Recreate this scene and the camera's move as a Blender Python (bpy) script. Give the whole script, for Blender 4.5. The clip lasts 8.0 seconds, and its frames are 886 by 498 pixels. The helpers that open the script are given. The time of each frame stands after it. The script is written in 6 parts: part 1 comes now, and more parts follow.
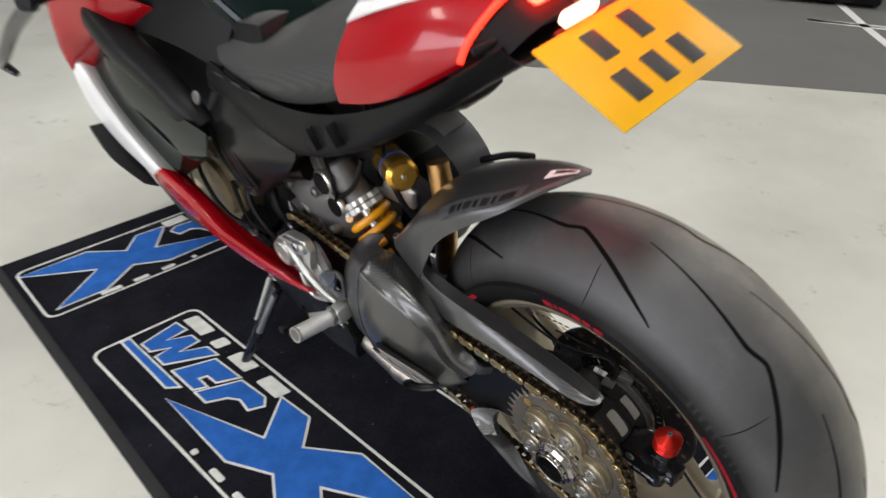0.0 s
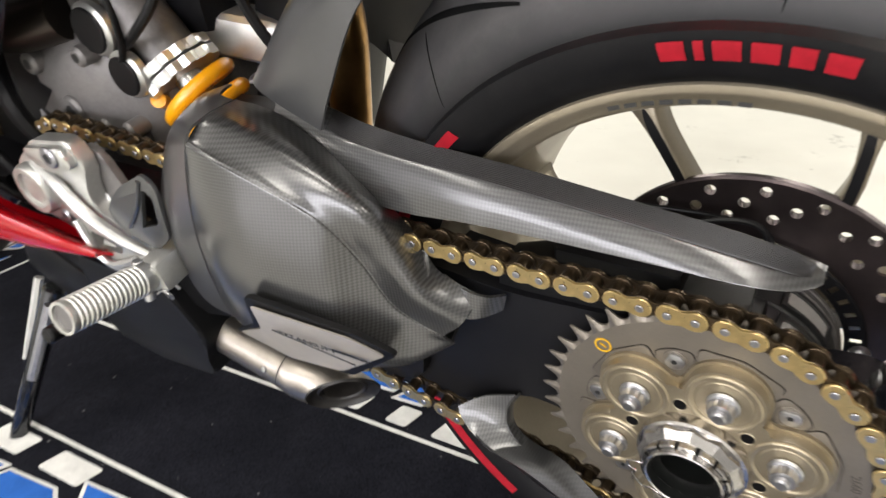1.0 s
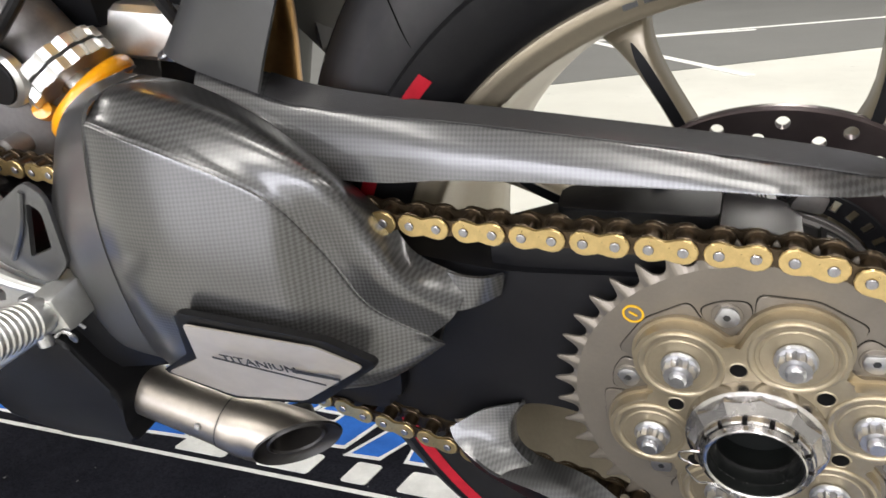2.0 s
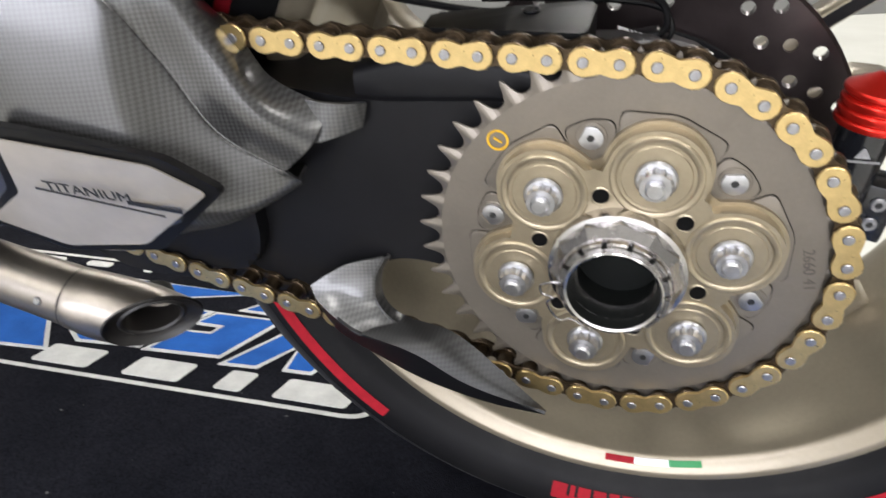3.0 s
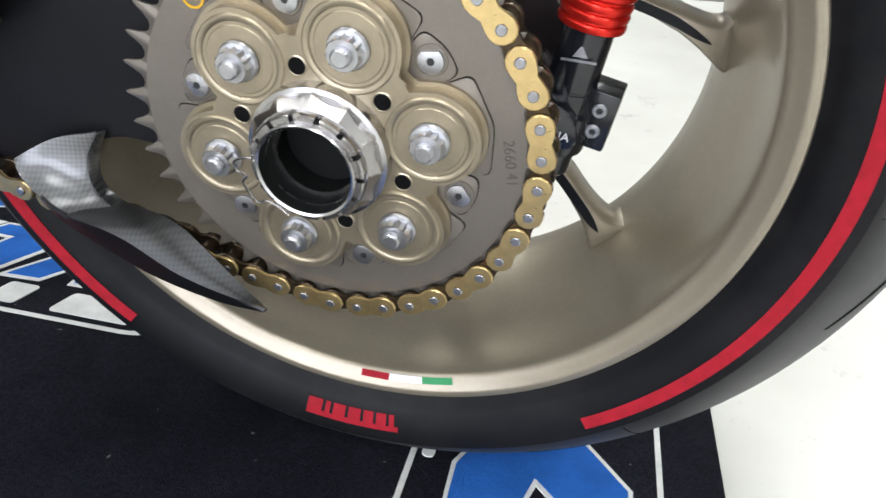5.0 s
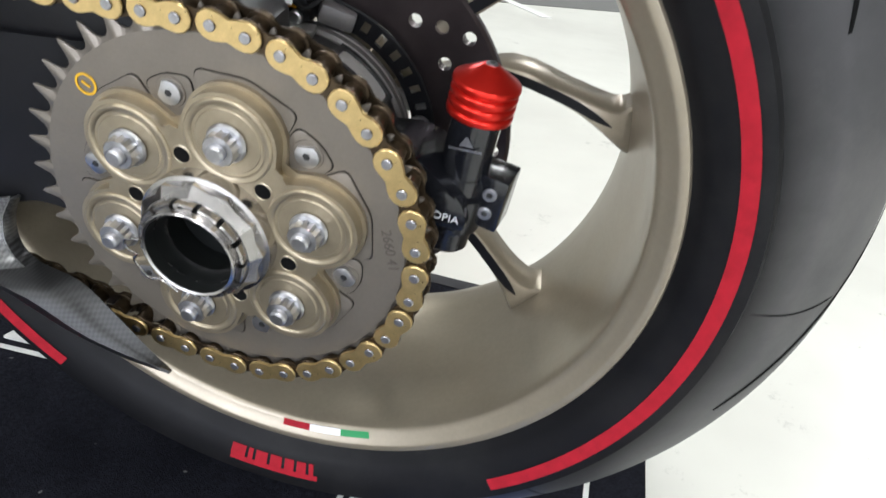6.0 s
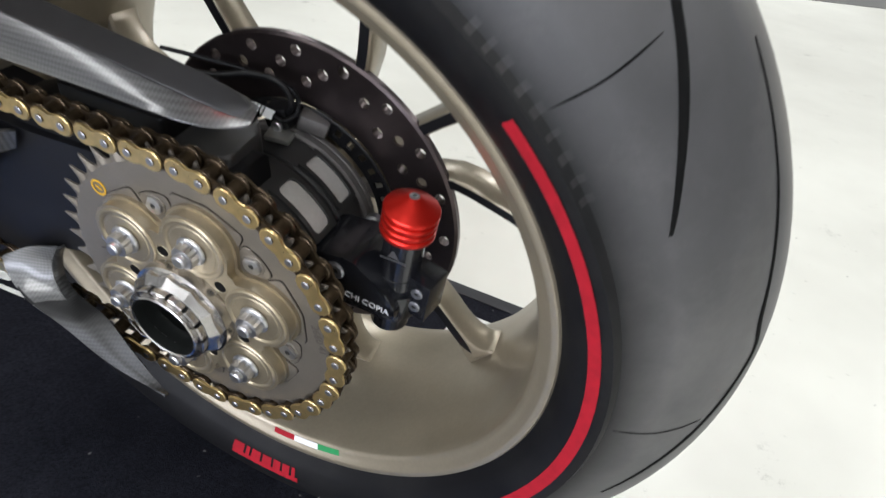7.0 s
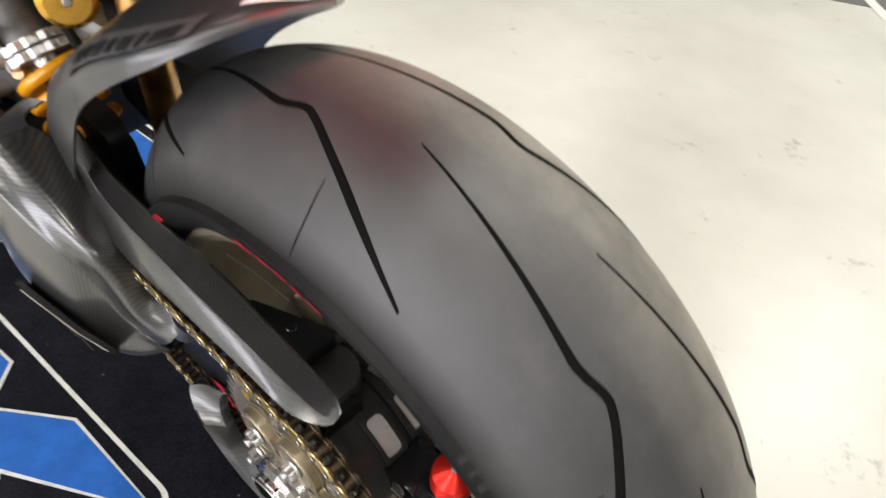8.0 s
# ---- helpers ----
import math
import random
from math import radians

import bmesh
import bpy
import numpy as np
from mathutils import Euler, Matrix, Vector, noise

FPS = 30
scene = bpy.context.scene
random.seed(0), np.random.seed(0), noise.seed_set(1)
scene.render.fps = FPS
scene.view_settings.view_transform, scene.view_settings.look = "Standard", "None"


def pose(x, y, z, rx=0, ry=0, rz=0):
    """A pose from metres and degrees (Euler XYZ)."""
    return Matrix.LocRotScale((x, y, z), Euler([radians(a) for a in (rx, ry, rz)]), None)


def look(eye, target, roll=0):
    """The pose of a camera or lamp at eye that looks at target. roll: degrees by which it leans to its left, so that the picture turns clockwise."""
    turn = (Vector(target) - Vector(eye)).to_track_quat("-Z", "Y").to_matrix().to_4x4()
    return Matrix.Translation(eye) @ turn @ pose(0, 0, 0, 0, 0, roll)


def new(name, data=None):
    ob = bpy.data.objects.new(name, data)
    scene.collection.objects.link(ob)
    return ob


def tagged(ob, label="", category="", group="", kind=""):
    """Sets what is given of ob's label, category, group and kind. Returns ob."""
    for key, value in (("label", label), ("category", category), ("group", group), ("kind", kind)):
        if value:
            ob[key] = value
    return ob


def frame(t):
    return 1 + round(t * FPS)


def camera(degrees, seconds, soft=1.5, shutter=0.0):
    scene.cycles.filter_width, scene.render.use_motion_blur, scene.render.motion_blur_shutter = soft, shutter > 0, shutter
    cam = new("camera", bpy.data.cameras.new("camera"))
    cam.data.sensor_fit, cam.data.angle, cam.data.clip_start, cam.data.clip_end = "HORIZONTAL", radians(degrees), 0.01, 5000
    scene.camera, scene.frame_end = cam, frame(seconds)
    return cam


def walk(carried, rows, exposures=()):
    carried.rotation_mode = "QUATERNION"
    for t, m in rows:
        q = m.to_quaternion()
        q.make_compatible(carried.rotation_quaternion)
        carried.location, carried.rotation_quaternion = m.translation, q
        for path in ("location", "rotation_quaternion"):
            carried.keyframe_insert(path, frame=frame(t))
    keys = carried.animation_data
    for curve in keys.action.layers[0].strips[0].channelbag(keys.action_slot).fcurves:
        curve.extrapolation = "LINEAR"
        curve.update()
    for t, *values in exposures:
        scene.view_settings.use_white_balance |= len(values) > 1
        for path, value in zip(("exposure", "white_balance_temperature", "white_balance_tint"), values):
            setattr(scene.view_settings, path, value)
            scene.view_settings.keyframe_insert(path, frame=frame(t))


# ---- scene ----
cam = camera(62.9, 8.0, 1.5, 0.3)
PATH = [
    (0, (0.405, -0.757, 1.111), (-0.835, 0.381, 0.03), -0.6),
    (0.2, (0.302, -0.715, 1.01), (-0.858, 0.498, -0.079), -0.1),
    (0.5, (0.205, -0.659, 0.842), (-0.892, 0.643, -0.208), -0.9),
    (1, (0.064, -0.541, 0.652), (-0.917, 0.927, -0.286), -2.7),
    (1.2, (0.028, -0.523, 0.626), (-0.916, 1.011, -0.244), -3.7),
    (2.3, (-0.013, -0.515, 0.544), (-0.732, 1.179, -0.24), -4.2),
    (2.5, (-0.016, -0.515, 0.531), (-0.681, 1.189, -0.277), -3.3),
    (3, (0.015, -0.513, 0.481), (-0.53, 1.206, -0.382), -0.5),
    (3.5, (0.032, -0.502, 0.463), (-0.421, 1.224, -0.44), 2.2),
    (4, (0.058, -0.499, 0.444), (-0.325, 1.232, -0.483), 4.5),
    (4.5, (0.086, -0.489, 0.442), (-0.238, 1.247, -0.497), 6.0),
    (4.7, (0.098, -0.487, 0.439), (-0.2, 1.252, -0.504), 6.5),
    (5.8, (0.162, -0.468, 0.466), (-0.122, 1.282, -0.46), 8.2),
    (6, (0.172, -0.462, 0.489), (-0.136, 1.277, -0.449), 8.6),
    (6.5, (0.204, -0.443, 0.525), (-0.188, 1.258, -0.451), 9.4),
    (7, (0.264, -0.449, 0.618), (-0.288, 1.126, -0.484), 9.6),
    (7.5, (0.291, -0.424, 0.768), (-0.433, 0.97, -0.47), 9.0),
    (8, (0.283, -0.374, 0.895), (-0.64, 0.83, -0.408), 8.8),
]
walk(cam, [(t, look(eye, target, roll)) for t, eye, target, roll in PATH], exposures=[(0, -0.48, 6600, 9), (0.5, -0.1, 7000, 10), (1.0, 0.33, 6950, 10), (1.2, 0.4, 6900, 10), (2.5, 0.36, 6650, 10), (3.5, 0.26, 6500, 10), (4.5, 0.26, 6280, 8), (6.0, 0.24, 6200, 8), (7.0, 0.16, 6250, 9), (7.5, 0.17, 6700, 10), (8, 0.05, 6850, 10)])

# ---------------------------------------------------------------- light
world = bpy.data.worlds.new("showroom_air")
world.use_nodes = True
world.node_tree.nodes["Background"].inputs[0].default_value = (0.9, 0.95, 1.0, 1)
world.node_tree.nodes["Background"].inputs[1].default_value = 0.1
scene.world = world


def ceiling_lamp(x, y, sx, sy, watts, colour=(1.0, 0.985, 0.96)):
    """A flat LED panel that hangs just under the ceiling."""
    data = bpy.data.lights.new("ceiling_lamp", "AREA")
    data.shape, data.size, data.size_y, data.energy, data.color = "RECTANGLE", sx, sy, watts, colour
    ob = new("ceiling_lamp", data)
    ob.location = (x, y, 3.12)
    return ob


for lx in (-2.6, 0.2, 3.0):
    ceiling_lamp(lx, -3.6, 0.5, 2.4, 62)
    ceiling_lamp(lx, -0.2, 0.5, 2.0, 44)
    ceiling_lamp(lx, 4.0, 0.5, 2.4, 72)
# daylight through the shop window behind the camera
data = bpy.data.lights.new("shop_window", "AREA")
data.shape, data.size, data.size_y, data.energy, data.color = "RECTANGLE", 6.5, 1.9, 330, (0.86, 0.88, 1.0)
shop_window = new("shop_window", data)
shop_window.matrix_world = pose(-0.5, -6.45, 1.35, 90, 0, 0)

# ---------------------------------------------------------------- materials
def hue(c):
    return (c, c, c, 1) if isinstance(c, (int, float)) else (*c, 1)


class Mat:
    """A node material with the Principled shader and a few shorthands."""

    def __init__(self, name, base, rough=0.5, metal=0.0, coat=0.0, coat_rough=0.1, spec=0.5):
        self.m = bpy.data.materials.new(name)
        self.m.use_nodes = True
        self.t = self.m.node_tree
        self.p = self.t.nodes["Principled BSDF"]
        self.base = hue(base)
        self.put("Base Color", self.base)
        self.put("Roughness", rough)
        self.put("Metallic", metal)
        self.put("Coat Weight", coat)
        self.put("Coat Roughness", coat_rough)
        self.put("Specular IOR Level", spec)
        self.rough = rough
        self.height = None

    def put(self, key, v):
        self.p.inputs[key].default_value = v

    def node(self, kind, **inputs):
        n = self.t.nodes.new(kind)
        for k, v in inputs.items():
            n.inputs[k.replace("_", " ")].default_value = v
        return n

    def link(self, a, b):
        self.t.links.new(a, b)

    def coords(self):
        return self.t.nodes.new("ShaderNodeTexCoord").outputs["Object"]

    def noise(self, scale, detail=4.0, rough=0.6, vec=None):
        n = self.node("ShaderNodeTexNoise", Scale=scale, Detail=detail, Roughness=rough)
        self.link(vec or self.coords(), n.inputs["Vector"])
        return n.outputs["Fac"]

    def ramp(self, fac, a, b, lo=0.35, hi=0.65):
        n = self.t.nodes.new("ShaderNodeValToRGB")
        n.color_ramp.elements[0].position, n.color_ramp.elements[1].position = lo, hi
        n.color_ramp.elements[0].color, n.color_ramp.elements[1].color = hue(a), hue(b)
        self.link(fac, n.inputs[0])
        return n.outputs[0]

    def mix(self, fac, a, b, blend="MIX"):
        n = self.t.nodes.new("ShaderNodeMix")
        n.data_type, n.blend_type = "RGBA", blend
        for sock, v in ((n.inputs[0], fac), (n.inputs[6], a), (n.inputs[7], b)):
            if hasattr(v, "is_linked"):
                self.link(v, sock)
            else:
                sock.default_value = v if isinstance(v, (float, int)) else hue(v[:3])
        return n.outputs[2]

    def math(self, op, a, b=0.0):
        n = self.t.nodes.new("ShaderNodeMath")
        n.operation = op
        for sock, v in ((n.inputs[0], a), (n.inputs[1], b)):
            if hasattr(v, "is_linked"):
                self.link(v, sock)
            else:
                sock.default_value = v
        return n.outputs[0]

    def colour(self, out):
        self.link(out, self.p.inputs["Base Color"])
        return self

    def vary(self, scale, amount=0.25, fine=None, lo=0.3, hi=0.7):
        """Base colour that drifts by amount, at a coarse and a fine scale."""
        b = self.base[:3]
        c = self.ramp(self.noise(scale), tuple(v * (1 - amount) for v in b), tuple(min(1, v * (1 + amount)) for v in b), lo, hi)
        if fine:
            c = self.mix(0.35, c, self.ramp(self.noise(fine), tuple(v * (1 - amount) for v in b), tuple(min(1, v * (1 + amount)) for v in b), lo, hi))
        return self.colour(c)

    def wear(self, scale, lo, hi):
        """Roughness that drifts between lo and hi."""
        n = self.node("ShaderNodeMapRange", To_Min=lo, To_Max=hi)
        self.link(self.noise(scale), n.inputs[0])
        self.link(n.outputs[0], self.p.inputs["Roughness"])
        return self

    def bump(self, out, strength=0.2, dist=0.001):
        n = self.node("ShaderNodeBump", Strength=strength, Distance=dist)
        self.link(out, n.inputs["Height"])
        self.link(n.outputs[0], self.p.inputs["Normal"])
        return self

    def grain(self, scale, strength=0.15, dist=0.0005):
        return self.bump(self.noise(scale, 3), strength, dist)


def carbon(name, rough, coat, base=0.017, pale=0.05, axis="XZ", strength=0.12):
    """Woven carbon cloth: a fine checked weave of light and dark tows under a satin coat."""
    m = Mat(name, base, rough, 0.0, coat, 0.2, 0.55)
    sep = m.t.nodes.new("ShaderNodeSeparateXYZ")
    m.link(m.coords(), sep.inputs[0])
    u, v = sep.outputs[axis[0]], sep.outputs[axis[1]]
    k = 2 * math.pi / 0.0034
    a = m.math("SINE", m.math("MULTIPLY", m.math("ADD", u, v), k * 0.7071))
    b = m.math("SINE", m.math("MULTIPLY", m.math("SUBTRACT", u, v), k * 0.7071))
    w = m.math("MULTIPLY_ADD", m.math("MULTIPLY", a, b), 0.5)
    w.node.inputs[2].default_value = 0.5
    cloth = m.ramp(w, base, pale, 0.3, 0.7)
    big = m.ramp(m.noise(9, 2), 0.8, 1.0)
    m.colour(m.mix(1.0, cloth, big, "MULTIPLY"))
    m.bump(w, strength, 0.0003)
    return m.m


M_CARBON = carbon("satin_carbon", 0.3, 1.0, base=0.013, pale=0.05)
M_CARBON_FIN = carbon("lacquered_carbon", 0.4, 1.0, base=0.045, pale=0.1, strength=0.06)
M_CARBON_DARK = carbon("matt_dark_carbon", 0.5, 0.0, base=0.008, pale=0.028, strength=0.15)
M_CARBON_GREY = Mat("satin_grey_carbon", (0.034, 0.0345, 0.036), 0.34, 0, 0.7, 0.26).vary(14, 0.12, 200).m


M_RIBBED = Mat("ribbed_carbon", (0.012, 0.011, 0.011), 0.34, 0.0, spec=0.36).vary(30, 0.2, 600).m


def tyre_rubber():
    """Black rubber, dusty and worn; the floor's glare is painted pale towards one shoulder."""
    m = Mat("tyre_rubber", (0.015, 0.0147, 0.0155), 0.42, spec=0.55)
    sep = m.t.nodes.new("ShaderNodeSeparateXYZ")
    m.link(m.coords(), sep.inputs[0])
    # grazing reflection of the pale floor, painted onto the far shoulder in patches
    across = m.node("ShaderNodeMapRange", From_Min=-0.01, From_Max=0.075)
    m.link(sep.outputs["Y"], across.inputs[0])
    floor_glare = m.math("MULTIPLY", across.outputs[0], m.ramp(m.noise(11, 8, 0.72), 0.3, 1.0, 0.3, 0.66))
    dark = m.ramp(m.noise(7, 7, 0.65), (0.013, 0.0128, 0.0145), (0.034, 0.033, 0.036))
    radius = m.math("SQRT", m.math("ADD", m.math("MULTIPLY", sep.outputs["X"], sep.outputs["X"]), m.math("MULTIPLY", sep.outputs["Z"], sep.outputs["Z"])))
    flank = m.node("ShaderNodeMapRange", From_Min=0.268, From_Max=0.294)
    m.link(radius, flank.inputs[0])
    side = m.ramp(m.noise(9, 9, 0.75), (0.0035, 0.0035, 0.0043), (0.012, 0.0118, 0.0118), 0.45, 0.72)
    dark = m.mix(flank.outputs[0], side, dark)
    shine = m.node("ShaderNodeMapRange", From_Min=0.266, From_Max=0.294, To_Min=0.18, To_Max=0.85)
    m.link(radius, shine.inputs[0])
    m.link(shine.outputs[0], m.p.inputs["Specular IOR Level"])
    smudge = m.math("MULTIPLY", flank.outputs[0], m.ramp(m.noise(5, 9, 0.75), 0.0, 0.3, 0.5, 0.72))
    dark = m.mix(smudge, dark, (0.14, 0.132, 0.125))
    m.colour(m.mix(floor_glare, dark, (0.3, 0.28, 0.24)))
    m.wear(13, 0.46, 0.64)
    m.grain(700, 0.12, 0.0003)
    return m.m


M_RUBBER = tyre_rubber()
# near black that stands for the shade in grooves, gaps and holes
M_RECESS_SHADE = Mat("groove_rubber", (0.004, 0.004, 0.004), 0.8, spec=0.06).m
M_RED_INK = Mat("red_tyre_ink", (0.29, 0.007, 0.016), 0.65, spec=0.2).vary(120, 0.15).m
M_RIM = Mat("bronze_rim_paint", (0.275, 0.237, 0.175), 0.34, 0.55, 0.2, 0.15).wear(18, 0.27, 0.44).vary(14, 0.12, 300).grain(900, 0.05, 0.0002).m
M_CARRIER = Mat("bronze_anodised", (0.35, 0.297, 0.21), 0.34, 0.8).vary(40, 0.12, 400).wear(60, 0.28, 0.42).m
M_SPROCKET = Mat("grey_anodised", (0.2, 0.177, 0.148), 0.42, 0.7).vary(35, 0.1, 500).wear(50, 0.36, 0.5).grain(1200, 0.06, 0.0002).m
M_STAMP = Mat("stamped_grey", (0.12, 0.105, 0.088), 0.5, 0.6).vary(60, 0.1).m
M_GOLD = Mat("gold_chain_plate", (0.62, 0.46, 0.21), 0.28, 0.9).vary(160, 0.16, 900).wear(120, 0.2, 0.42).m
M_CHAIN_DARK = Mat("oiled_chain_steel", (0.07, 0.05, 0.03), 0.35, 0.8).vary(200, 0.35).m
M_PIN = Mat("pin_steel", (0.34, 0.34, 0.36), 0.33, 0.9).vary(500, 0.2).m
M_STEEL = Mat("bright_steel", (0.44, 0.425, 0.415), 0.2, 1.0).vary(140, 0.12).wear(150, 0.15, 0.34).m
M_ZINC = Mat("zinc_bolt", (0.46, 0.46, 0.47), 0.3, 0.95).vary(220, 0.14).wear(200, 0.2, 0.42).m
# near black, so that the axle bore's shade is in its colour
M_BORE_SHADE = Mat("dark_bore", (0.006, 0.007, 0.0065), 0.65, 0.0, spec=0.15).m
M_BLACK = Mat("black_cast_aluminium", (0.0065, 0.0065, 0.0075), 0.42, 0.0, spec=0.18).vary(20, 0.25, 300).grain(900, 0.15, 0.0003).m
M_HUB = Mat("satin_black_casting", (0.027, 0.027, 0.0275), 0.36, 0.0, spec=0.5).vary(30, 0.15, 300).grain(900, 0.1, 0.0003).m
M_BLACK_GLOSS = Mat("black_anodised", (0.008, 0.0085, 0.011), 0.22, 0.0, 0.4, 0.08, spec=0.4).m
M_BLACK_PLASTIC = Mat("black_plastic", (0.0055, 0.0055, 0.006), 0.42, spec=0.18).vary(25, 0.25).grain(600, 0.15, 0.0003).m
M_RED_ANO = Mat("red_anodised", (0.62, 0.022, 0.014), 0.28, 0.75).vary(60, 0.1).m
M_RED_PAINT = Mat("red_paint", (0.34, 0.002, 0.007), 0.2, 0.0, 0.5, 0.03, spec=0.25).vary(8, 0.06).m
M_WHITE_PAINT = Mat("white_paint", (0.8, 0.8, 0.8), 0.25, 0.0, 1.0, 0.03).vary(8, 0.03).m
M_DISC = Mat("disc_steel", (0.075, 0.06, 0.06), 0.3, 0.85).vary(30, 0.2).m
M_BARE = Mat("bare_machined_metal", (0.72, 0.71, 0.69), 0.42, 0.55).vary(60, 0.1, 400).wear(80, 0.36, 0.52).m
M_ALU = Mat("raw_aluminium", (0.62, 0.62, 0.6), 0.34, 0.9).vary(40, 0.1, 300).wear(80, 0.28, 0.46).m
M_CAST = Mat("cast_engine_grey", (0.16, 0.152, 0.148), 0.52, 0.5).vary(30, 0.25, 250).grain(250, 0.3, 0.0006).m
M_BRONZE = Mat("bronze_engine_paint", (0.22, 0.17, 0.1), 0.42, 0.5).vary(40, 0.2).m
M_TITAN = Mat("brushed_titanium", (0.3, 0.27, 0.235), 0.36, 0.95).vary(18, 0.15, 200).wear(40, 0.3, 0.45).m
M_TITAN_BLUE = Mat("heat_tinted_pipe", (0.42, 0.24, 0.09), 0.28, 0.95).vary(30, 0.35).m
M_SPRING = Mat("yellow_spring_paint", (0.85, 0.36, 0.008), 0.32, 0.0, 0.6, 0.1).vary(30, 0.08).m
M_GOLD_ANO = Mat("gold_anodised", (0.75, 0.42, 0.07), 0.25, 0.9).vary(40, 0.1).m
M_SIGN = Mat("printed_plate", (0.55, 0.5, 0.43), 0.4, 0.6).vary(60, 0.06).m
# black of the print, and of the shade painted into small sockets and holes
M_INK_AND_SHADE = Mat("black_ink", (0.012, 0.012, 0.012), 0.45).vary(300, 0.2).m
M_YELLOW_INK = Mat("yellow_paint_mark", (0.6, 0.34, 0.01), 0.5).m
M_WHITE_INK = Mat("white_print", (0.75, 0.76, 0.78), 0.5).m
M_GREEN_INK = Mat("green_print", (0.01, 0.22, 0.06), 0.5).m
# black gloss with a green reflection mixed into the base colour
M_GREEN_REFLECTION = Mat("smoked_green_gloss", (0.001, 0.006, 0.005), 0.07, 0.0, 0.0, 0.02, spec=0.22).m
M_SEAT = carbon("dimpled_seat_cloth", 0.55, 0.0, base=0.022, pale=0.045, axis="XY", strength=0.5)
M_PLATE_YELLOW = Mat("yellow_plate", (0.7, 0.36, 0.004), 0.4, 0, 0.0, 0.1, spec=0.2).vary(12, 0.05).m


def emitter(name, colour, strength):
    m = bpy.data.materials.new(name)
    m.use_nodes = True
    p = m.node_tree.nodes["Principled BSDF"]
    p.inputs["Base Color"].default_value = hue(colour)
    p.inputs["Emission Color"].default_value = hue(colour)
    p.inputs["Emission Strength"].default_value = strength
    return m


M_TAIL = emitter("red_tail_light", (1.0, 0.02, 0.01), 45)
M_TAIL_STRIP = emitter("red_tail_strip", (1.0, 0.03, 0.012), 3.5)
M_LED = emitter("white_plate_led", (1.0, 0.85, 0.6), 2)


def floor_paint():
    m = Mat("white_floor_resin", (0.62, 0.615, 0.58), 0.3, spec=0.5)
    big = m.ramp(m.noise(0.9, 5), (0.5, 0.495, 0.45), (0.67, 0.67, 0.615))
    scuff = m.ramp(m.noise(6.0, 9, 0.8), 0.5, 1.0, 0.31, 0.4)
    spots = m.ramp(m.noise(46.0, 5, 0.7), 0.5, 1.0, 0.27, 0.34)
    m.colour(m.mix(1.0, m.mix(1.0, big, scuff, "MULTIPLY"), spots, "MULTIPLY"))
    m.wear(5, 0.22, 0.42)
    return m.m


M_FLOOR = floor_paint()
M_GREY_FLOOR = Mat("grey_rubber_tile", (0.12, 0.12, 0.115), 0.6).vary(2, 0.12, 60).m
M_LINE = Mat("white_floor_line", (0.7, 0.7, 0.68), 0.5).vary(6, 0.08).m


def mat_pile():
    """Black looped pile with flattened patches and a little pale lint."""
    m = Mat("black_mat_pile", (0.0175, 0.018, 0.023), 0.9, spec=0.05)
    worn = m.ramp(m.noise(7, 8, 0.7), (0.006, 0.0065, 0.0095), (0.017, 0.0175, 0.024), 0.3, 0.7)
    loops = m.ramp(m.noise(420, 2), 0.5, 1.5, 0.3, 0.7)
    lint = m.ramp(m.noise(95, 2, 0.4), 0.0, 1.0, 0.775, 0.8)
    m.colour(m.mix(lint, m.mix(1.0, worn, loops, "MULTIPLY"), (0.16, 0.16, 0.155)))
    m.grain(700, 0.8, 0.003)
    return m.m


M_MAT = mat_pile()
M_MAT_EDGE = Mat("black_mat_border", (0.011, 0.011, 0.014), 0.75).vary(30, 0.2).m
M_MAT_BLUE = Mat("blue_mat_pile", (0.024, 0.128, 0.47), 0.9, spec=0.15).vary(25, 0.25, 700).grain(1600, 0.6, 0.002).m
M_MAT_WHITE = Mat("white_mat_pile", (0.74, 0.74, 0.71), 0.9, spec=0.15).vary(40, 0.2, 700).grain(1600, 0.6, 0.002).m
M_WALL = Mat("wall_paint", (0.7, 0.7, 0.69), 0.6).vary(1.2, 0.05, 30).m
M_CEIL = Mat("ceiling_paint", (0.42, 0.42, 0.41), 0.7).vary(1.0, 0.04, 30).m

# ---------------------------------------------------------------- mesh helpers
TAU = 2 * math.pi
LEAN_DEG, R_TYRE, R_CROWN = 10.0, 0.335, 0.10
_a = radians(LEAN_DEG)
AXLE = Vector((0, -(R_TYRE - R_CROWN) * math.sin(_a), (R_TYRE - R_CROWN) * math.cos(_a) + R_CROWN))
BIKE_POSE = Matrix.Translation(AXLE) @ Matrix.Rotation(_a, 4, "X") @ Matrix.Translation((0, 0, -R_TYRE))


def smooth(me, angle=35):
    for p in me.polygons:
        p.use_smooth = True
    me.set_sharp_from_angle(angle=radians(angle))


def mesh_of(name, bm, material, angle=35):
    me = bpy.data.meshes.new(name)
    bmesh.ops.recalc_face_normals(bm, faces=bm.faces)
    bm.to_mesh(me)
    bm.free()
    for one in material if isinstance(material, (list, tuple)) else [material]:
        me.materials.append(one)
    smooth(me, angle)
    return me


